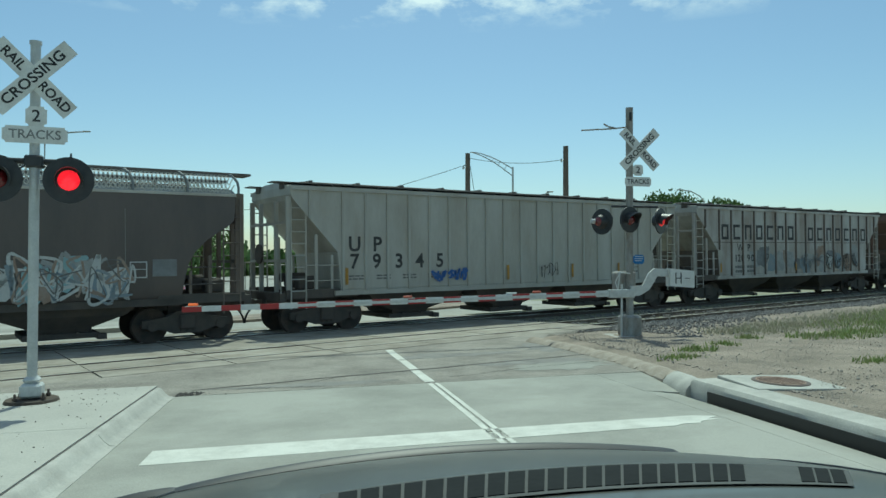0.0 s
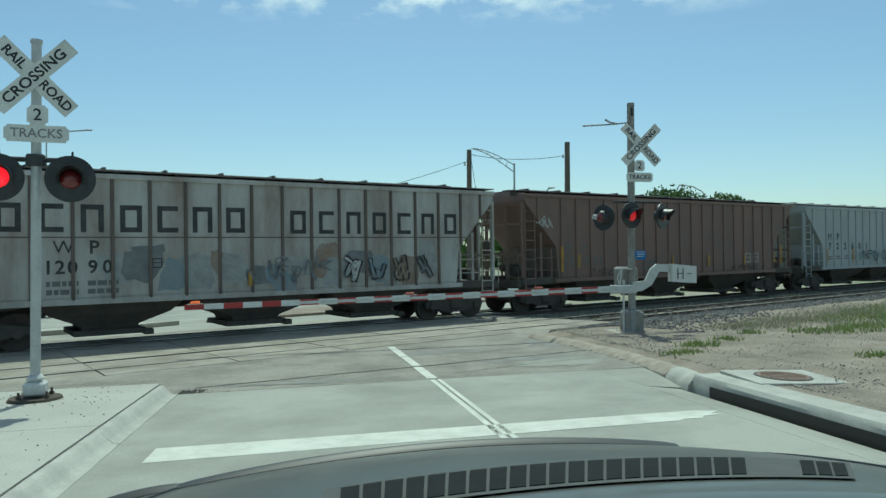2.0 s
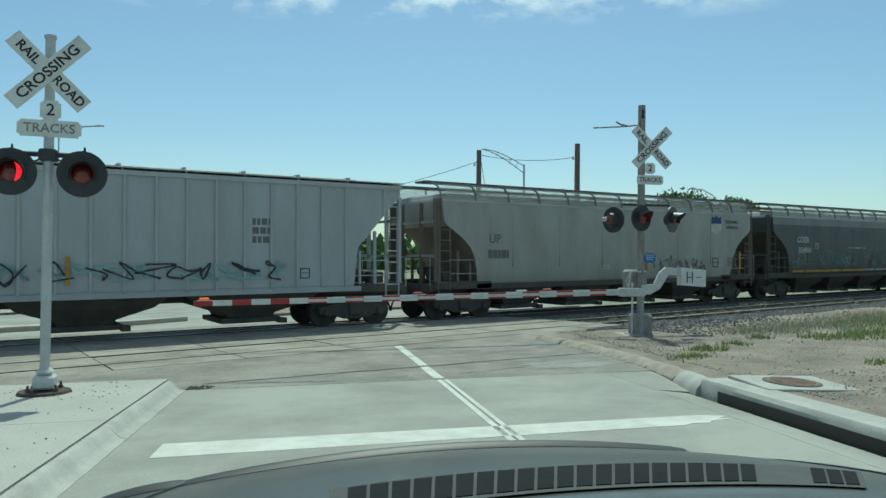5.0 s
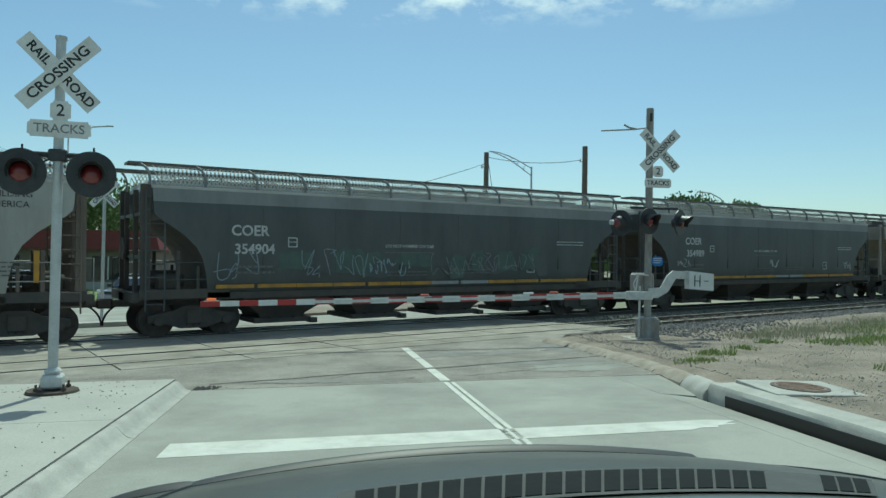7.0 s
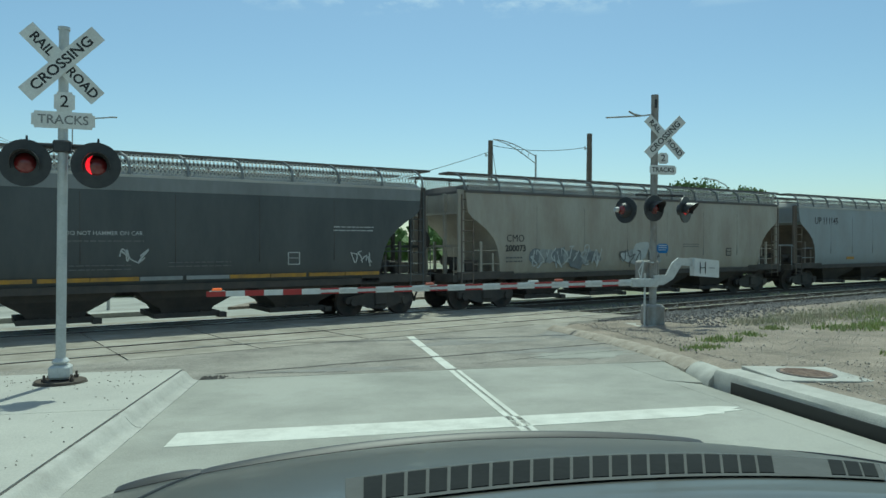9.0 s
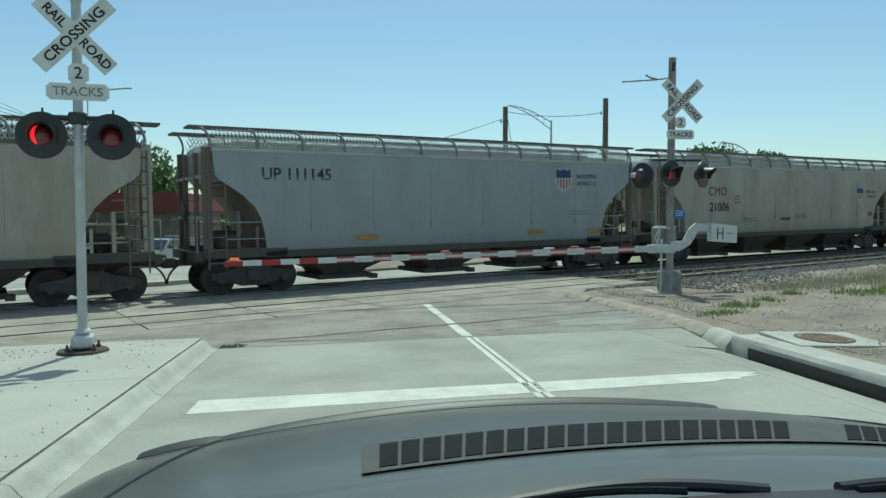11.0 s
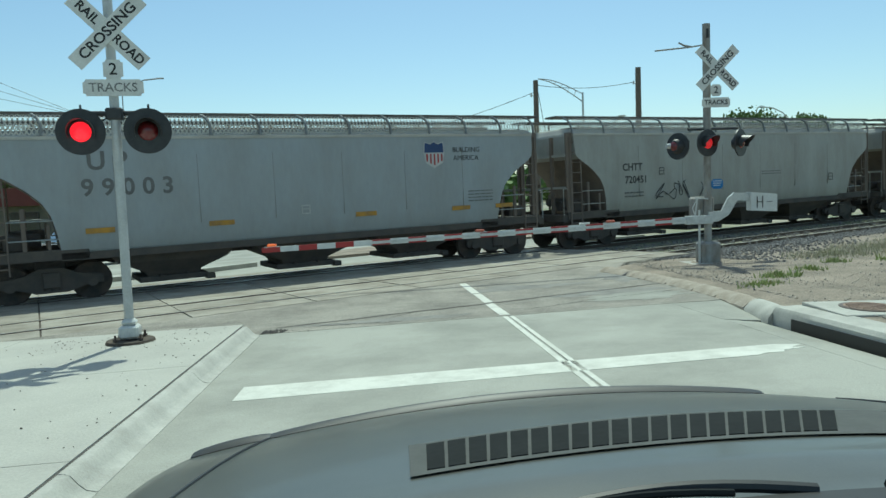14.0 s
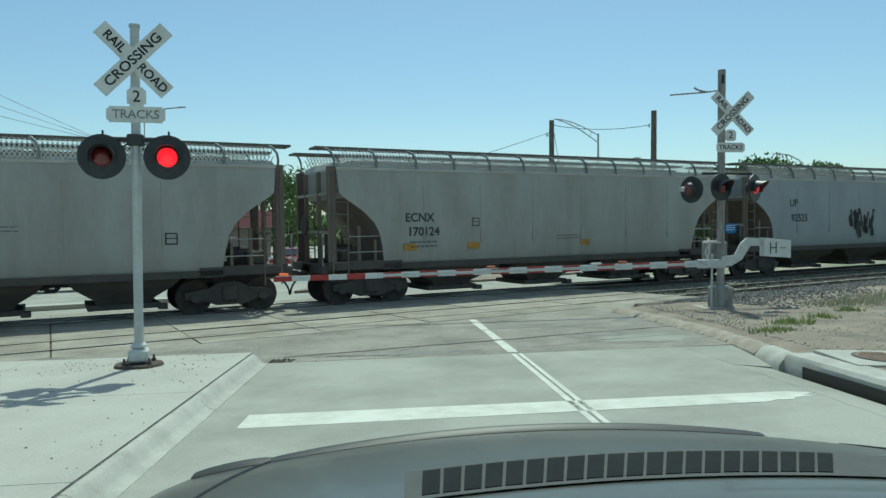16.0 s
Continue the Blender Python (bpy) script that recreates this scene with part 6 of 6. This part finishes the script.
# ---- beyond the tracks ----
def blob_tree(x, y, h, w, seed, name="tree", label="leafy green tree with an uneven crown"):
    rnd = random.Random(seed)
    z = G(x, y) - 0.1
    th = thing(name, Matrix.Translation((x, y, z)), label, "tree", "trees beyond the tracks")
    bm = bmesh.new()
    tube(bm, (0, 0, 0), (0.1, 0, h * 0.4), 0.035 * h, 0.022 * h, 8)
    for k in range(6):
        a = rnd.random() * math.tau
        tube(bm, (0.1, 0, h * rnd.uniform(0.28, 0.4)), (math.cos(a) * w * 0.33, math.sin(a) * w * 0.33, h * rnd.uniform(0.5, 0.75)), 0.014 * h, 0.005 * h, 6)
    part("trunk", bm, BARK, th)
    verts, faces = [], []
    centres = []
    for k in range(16):
        a, rr = rnd.random() * math.tau, rnd.random() ** 0.5
        centres.append((Vector((math.cos(a) * rr * w * 0.36, math.sin(a) * rr * w * 0.36, h * rnd.uniform(0.42, 0.86))), rnd.uniform(0.12, 0.22) * w))
    s = 0.017 * h + 0.04
    for k in range(5200):
        c, r = rnd.choice(centres)
        d = Vector((rnd.gauss(0, 1), rnd.gauss(0, 1), rnd.gauss(0, 0.8))).normalized() * r * rnd.uniform(0.6, 1.08)
        p = c + d
        q = Euler((rnd.random() * 6, rnd.random() * 6, rnd.random() * 6)).to_matrix()
        b = len(verts)
        e = s * rnd.uniform(0.6, 1.4)
        verts += [p + q @ Vector(v) for v in ((-e, 0, 0), (0, -e * 0.5, 0.1 * e), (e, 0, 0), (0, e * 0.5, -0.1 * e))]
        faces.append((b, b + 1, b + 2, b + 3))
    me = bpy.data.meshes.new("crown")
    me.from_pydata([tuple(v) for v in verts], [], faces)
    part("crown", me, LEAF, th)
    return th


def build_pole(x, y, top, r=0.16, name="utility_pole", label="dark wooden utility pole"):
    z = G(x, y) - 0.1
    th = thing(name, Matrix.Translation((x, y, z)), label, "utility pole", "poles beyond the tracks")
    bm = bmesh.new()
    tube(bm, (0, 0, 0), (0, 0, top - z), r * 1.25, r, 12)
    part("pole", bm, WOOD_POLE, th, smooth=True)
    bm = bmesh.new()
    tube(bm, (-0.25, 0, top - z - 0.9), (0, 0, top - z - 0.85), 0.03, 0.03, 6)
    tube(bm, (-0.28, 0, top - z - 0.98), (-0.28, 0, top - z - 0.78), 0.06, 0.05, 8)
    part("insulator", bm, ALU, th)
    return th


def build_far():
    p1 = build_pole(10.18, 43.75, 8.4, 0.15)
    p2 = build_pole(16.1, 42.57, 8.85, 0.16)
    # street light on a curved truss arm
    x0, y0 = 12.9, 43.2
    zb = G(x0, y0) - 0.1
    th = thing("street_lamp", Matrix.Translation((x0, y0, zb)), "grey street lamp with a curved truss arm", "street lamp", "street lamps")
    bm = bmesh.new()
    tube(bm, (0, 0, 0), (0, 0, 7.55 - zb), 0.09, 0.055, 10)
    part("pole", bm, GALV, th)
    bm = bmesh.new()
    for dz in (0.0, -0.45):
        pts = [(-2.7 * t, 0, 7.45 - zb + dz * (1 - t) + 0.95 * math.sin(t * math.pi / 2)) for t in [k / 8 for k in range(9)]]
        bent(bm, pts, 0.03, 6)
    for t in (0.15, 0.3, 0.45, 0.6):
        tube(bm, (-2.7 * t, 0, 7.45 - zb + 0.95 * math.sin(t * math.pi / 2)), (-2.7 * t - 0.15, 0, 7.45 - zb - 0.45 * (1 - t) + 0.95 * math.sin(t * math.pi / 2)), 0.018, 0.018, 5)
    part("truss_arm", bm, GALV, th)
    # wires
    def wire(a, b, sag, label="thin black wire hanging between far poles"):
        bm = bmesh.new()
        a, b = Vector(a), Vector(b)
        pts = [a.lerp(b, k / 16) - Vector((0, 0, sag * 4 * (k / 16) * (1 - k / 16))) for k in range(17)]
        bent(bm, pts, 0.018, 5)
        tagged(part("overhead_wire", bm, TRIM), label, "wire", "overhead wires")
    wire((10.1, 43.7, 7.7), (-9.5, 60, 6.0), 1.2)
    wire((10.3, 43.7, 8.1), (15.8, 42.6, 8.0), 0.25)
    wire((10.3, 43.6, 7.6), (10.8, 43.3, 4.0), 0.0)
    for (z0, x1, z1) in ((13.1, -24.9, 10.2), (12.2, -25.5, 10.2), (11.4, -26.2, 10.1)):
        s = (z1 - z0) / (x1 + 31.3)
        wire((-48, 64.4, z0 - 16.7 * s), (-17, 61.6, z0 + 14.3 * s), 0.15)
    build_pole(-48, 64.4, 15.4, 0.16)
    # lamps seen over the train
    for lx, ly, lz, arm in ((24.3, 71.5, 8.95, -1.6), (46.3, 77.5, 10.1, 4.2), (58.4, 85, 8.5, -1.5), (-24.0, 76, 14.3, -5.5)):
        zz = G(lx, ly) - 0.1
        th = thing("street_lamp", Matrix.Translation((lx, ly, zz)), "slender grey street lamp with a cobra-head arm", "street lamp", "street lamps")
        bm = bmesh.new()
        bent(bm, [(0, 0, 0), (0, 0, lz - zz - 1.3), (-0.12 * arm, 0, lz - zz - 0.7), (-0.4 * arm, 0, lz - zz - 0.15), (-arm * 0.7, 0, lz - zz)], 0.07, 8)
        part("pole", bm, GALV, th)
        bm = bmesh.new()
        box(bm, -arm * 0.7 - 0.45, -arm * 0.7 + 0.25, -0.12, 0.12, lz - zz - 0.07, lz - zz + 0.06, 0.03)
        part("lamp_head", bm, GALV, th)
    # trees
    for k, (x, y, h, w) in enumerate(((49, 88, 11.2, 10), (54, 88, 10.4, 9), (45.5, 88, 9.6, 7), (-28.5, 76, 9.4, 10), (-36, 78, 10, 12), (-20, 78, 9.8, 11), (-44, 76, 10.5, 13), (-26, 90, 11.2, 13), (-12, 96, 10.5, 12))):
        blob_tree(x, y, h, w, 100 + k)
    # shrubs along the far edge of the track bed
    for k, (u, n, h, w) in enumerate(((24, 9, 1.3, 2.2), (30, 9.5, 1.4, 2.4), (37, 10, 1.1, 2.0), (46, 10, 1.3, 2.4), (56, 11, 1.4, 2.6))):
        x, y = tn(u, n)
        th = blob_tree(x, y, h, w, 200 + k, "shrub", "low pale green shrub beyond the track bed")
    # woods along the horizon
    rnd = random.Random(77)
    verts, faces = [], []
    for k in range(230):
        ang = radians(-60 + 120 * (k + rnd.random()) / 230)
        dist = rnd.uniform(135, 175)
        cx, cy, hh, ww = math.sin(ang) * dist, math.cos(ang) * dist, rnd.uniform(3.5, 7.0), rnd.uniform(4, 7)
        for q in range(70):
            v = Vector((rnd.gauss(0, 1), rnd.gauss(0, 1), rnd.gauss(0, 1))).normalized() * rnd.uniform(0.7, 1.05)
            pt = Vector((cx + v.x * ww, cy + v.y * ww, G(cx, cy) + hh * 0.5 + v.z * hh * 0.55))
            rot = Euler((rnd.random() * 6, rnd.random() * 6, rnd.random() * 6)).to_matrix()
            b0 = len(verts)
            e = rnd.uniform(0.7, 1.6)
            verts += [tuple(pt + rot @ Vector(w)) for w in ((-e, 0, 0), (0, -e * 0.7, 0.1), (e, 0, 0), (0, e * 0.7, -0.1))]
            faces.append((b0, b0 + 1, b0 + 2, b0 + 3))
    me = bpy.data.meshes.new("far_woods")
    me.from_pydata(verts, [], faces)
    tagged(part("far_woods", me, LEAF), "distant green woods along the horizon", "woods", kind="stuff")
    # grass on the far side
    bm = bmesh.new()
    flat(bm, [(-60, 44), (-9.5, 40), (-8.0, 43), (-14, 62), (-60, 66)], 0.08, 0.1)
    tagged(part("lawn", bm, LAWN), "mown grass strip beyond the road", "lawn", kind="structure")
    bm = bmesh.new()
    flat(bm, [tn(-6, 6.0), tn(4, 6.5), tn(9, 8), tn(7, 14), tn(-4, 9)], 0.10, 0.2)
    tagged(part("far_island", bm, DIRT), "raised dirt island beyond the tracks", "dirt", kind="structure")
    bm = bmesh.new()
    flat(bm, [tn(-22, 4.6), tn(-9, 5.0), tn(-7, 5.8), tn(-22, 5.6)], 0.15, 0.2)
    tagged(part("far_median", bm, KERB), "raised concrete median beyond the tracks", "median", kind="structure")
    # diner-like building with a red roof
    m = Matrix.Translation((-24, 62, G(-24, 62))) @ Euler((0, 0, radians(-12))).to_matrix().to_4x4()
    th = thing("shop_building", m, "low dark building with a red roof band and yellow fascia", "building")
    bm = bmesh.new()
    box(bm, -16, 12, 0, 9, 0, 3.6)
    part("wall", bm, BRICK_WALL, th)
    bm = bmesh.new()
    prism(bm, [(-16.6, 3.4), (12.6, 3.4), (12.2, 4.9), (-16.2, 4.9)], -0.7, 9.5)
    part("roof", bm, RED_ROOF, th, "red metal roof band")
    bm = bmesh.new()
    box(bm, -30, -16.7, -1, 8, 3.0, 3.35)
    part("canopy", bm, YELLOW, th, "yellow canopy fascia")
    bm = bmesh.new()
    box(bm, -16.1, 12.1, -0.15, -0.02, 0.0, 0.9)
    part("base_band", bm, PALE_WALL, th)
    for k in range(6):
        bm = bmesh.new()
        box(bm, -14 + k * 4.2, -11.4 + k * 4.2, -0.06, 0.02, 1.1, 2.9)
        w = part("window", bm, GLASS_DARK, th)
        bm = bmesh.new()
        box(bm, -12.75 + k * 4.2, -12.65 + k * 4.2, -0.1, -0.06, 1.1, 2.9)
        part("window_frame", bm, ALU, w)
    for k in range(8):
        bm = bmesh.new()
        box(bm, -3 + k * 0.6, -2.62 + k * 0.6, -0.74, -0.70, 3.95, 4.35)
        part("name_shape", bm, SIGN_WHITE, th)


def vehicle(x, y, turn, colour, kind, label):
    m = Matrix.Translation((x, y, G(x, y) + 0.0)) @ Euler((0, 0, radians(turn))).to_matrix().to_4x4()
    th = thing(kind, m, label, "pickup truck" if kind == "pickup_truck" else "car", "vehicles waiting beyond the tracks")
    big = kind == "pickup_truck"
    L, W, H = (5.7, 1.98, 1.9) if big else (4.6, 1.82, 1.48)
    belt = 1.15 if big else 0.92
    bm = bmesh.new()
    if big:
        side = [(-L / 2, 0.5), (L / 2, 0.5), (L / 2, 1.15), (-0.6, 1.15), (-0.75, belt), (-L / 2 + 0.1, 1.05)]
    else:
        side = [(-L / 2, 0.4), (L / 2, 0.4), (L / 2, 0.9), (1.4, belt + 0.05), (-1.0, belt), (-L / 2 + 0.1, 0.72)]
    prism(bm, side, -W / 2, W / 2)
    bmesh.ops.bevel(bm, geom=bm.edges[:], offset=0.07, segments=2, affect="EDGES", clamp_overlap=True)
    part("body", bm, colour, th, smooth=True)
    cab = [(-1.0, belt), (1.35, belt), (1.15, H - 0.06), (0.9, H), (-0.2, H), (-0.4, H - 0.05)] if big else [(-1.05, belt), (1.7, belt), (1.1, H - 0.05), (0.8, H), (-0.1, H), (-0.35, H - 0.05)]
    bm = bmesh.new()
    prism(bm, cab, -W / 2 + 0.12, W / 2 - 0.12)
    bmesh.ops.bevel(bm, geom=bm.edges[:], offset=0.05, segments=2, affect="EDGES", clamp_overlap=True)
    part("cabin", bm, colour, th, smooth=True)
    bm = bmesh.new()
    prism(bm, [(-1.03, belt + 0.06), (-0.98, belt + 0.05), (-0.42, H - 0.09), (-0.46, H - 0.07)], -W / 2 + 0.2, W / 2 - 0.2)
    part("windscreen", bm, GLASS_DARK, th)
    for s in (-1, 1):
        bm = bmesh.new()
        yy = s * (W / 2 - 0.115)
        prism(bm, [(-0.78, belt + 0.06), (1.15, belt + 0.06), (1.0, H - 0.1), (-0.3, H - 0.1)], yy - 0.008, yy + 0.008)
        part("side_window", bm, GLASS_DARK, th)
        bm = bmesh.new()
        box(bm, -L / 2 - 0.015, -L / 2 + 0.12, s * W / 2 * 0.78 - 0.17, s * W / 2 * 0.78 + 0.17, 0.72 if not big else 0.85, 0.88 if not big else 1.02, 0.03)
        part("headlight", bm, SIGN_WHITE, th)
        for x2 in (-L / 2 + 0.95, L / 2 - 1.0):
            r = 0.4 if big else 0.33
            bm = bmesh.new()
            tube(bm, (x2, s * (W / 2 - 0.22), r), (x2, s * (W / 2 + 0.01), r), r, r, 24)
            w = part("wheel", bm, TYRE, th, smooth=True)
            bm = bmesh.new()
            tube(bm, (x2, s * (W / 2 + 0.0), r), (x2, s * (W / 2 + 0.02), r), r * 0.6, r * 0.55, 16)
            part("rim", bm, CHROME, w)
        bm = bmesh.new()
        box(bm, -0.85, -0.65, s * (W / 2 + 0.1) - 0.09, s * (W / 2 + 0.1) + 0.09, belt + 0.05, belt + 0.22, 0.03)
        part("mirror", bm, TRIM, th)
    bm = bmesh.new()
    box(bm, -L / 2 - 0.02, -L / 2 + 0.05, -W * 0.27, W * 0.27, 0.66, 0.98 if big else 0.8, 0.01)
    part("radiator_grille", bm, TRIM, th)
    bm = bmesh.new()
    box(bm, -L / 2 - 0.08, -L / 2 + 0.1, -W / 2 + 0.08, W / 2 - 0.08, 0.42, 0.6, 0.03)
    part("bumper", bm, CHROME if big else colour, th)


build_far()
vehicle(-13.4, 34.6, 38, CAR_WHITE, "pickup_truck", "white pickup truck waiting beyond the tracks")
vehicle(-9.6, 41.5, 78, CAR_GREY, "car", "silver car waiting beyond the tracks")
vehicle(-10.8, 52, 80, CAR_DARK, "car", "dark car waiting beyond the tracks")
vehicle(-20.5, 52, 10, CAR_GREY, "car", "grey car parked before the low building")
vehicle(-6.8, 54, 80, CAR_RED, "car", "red car waiting beyond the tracks")


def build_far_signal():
    x, y = -7.76, 28.69
    th = thing("far_crossbuck", Matrix.Translation((x, y, G(x, y))), "crossbuck sign on a grey mast beyond the tracks", "railroad signal", "crossing signals")
    bm = bmesh.new()
    tube(bm, (0, 0, 0), (0, 0, 4.9), 0.06, 0.06, 12)
    part("mast", bm, GALV, th)
    crossbuck(th, 3.95 - G(x, y), -0.09)


build_far_signal()


# ---- movement ----
SPEED = 13.81
GRADE = math.atan(0.0225 * UX - 0.0176 * UY)


def motions():
    # the cars roll from right to left at a steady speed
    for car, start in CARS:
        rows = []
        for k in range(0, 9):
            t = k * 2.0
            u = start - SPEED * t
            x, y = 4.6 + u * UX - 0.87 * UY, 24.1 + u * UY + 0.87 * UX
            z = 0.0225 * x - 0.0176 * y + 0.013
            rows.append((t, pose(x, y, z, 0, -math.degrees(GRADE), math.degrees(TH))))
        walk(car, rows)
    # wheels roll under the cars
    turn = math.degrees(SPEED / 0.457)
    for w in WHEELSETS:
        at = w.matrix_local.translation.copy()
        walk(w, [(k / 30, pose(at.x, at.y, at.z, 0, -(turn * k / 30) % 360, 0)) for k in range(0, 481)])
    # the lens balls turn their glowing halves out and in by turns
    for lens, phase in LENSES:
        rows, lit = [(0.0, pose(0, 0.055, 0, 0, 0, 0 if phase else 180))], bool(phase)
        t = 0.43
        while t < 15.9:
            start = t - 0.13 if lit else t - 0.04
            for k in range(4):
                rows.append((start + k / 30, pose(0, 0.055, 0, 0, 0, (0 if lit else 180) + 60 * k)))
            lit = not lit
            t += 0.66
        rows = [r for r in rows if r[0] <= 16.0]
        rows.append((16.02, rows[-1][1]))
        walk(lens, rows)


motions()
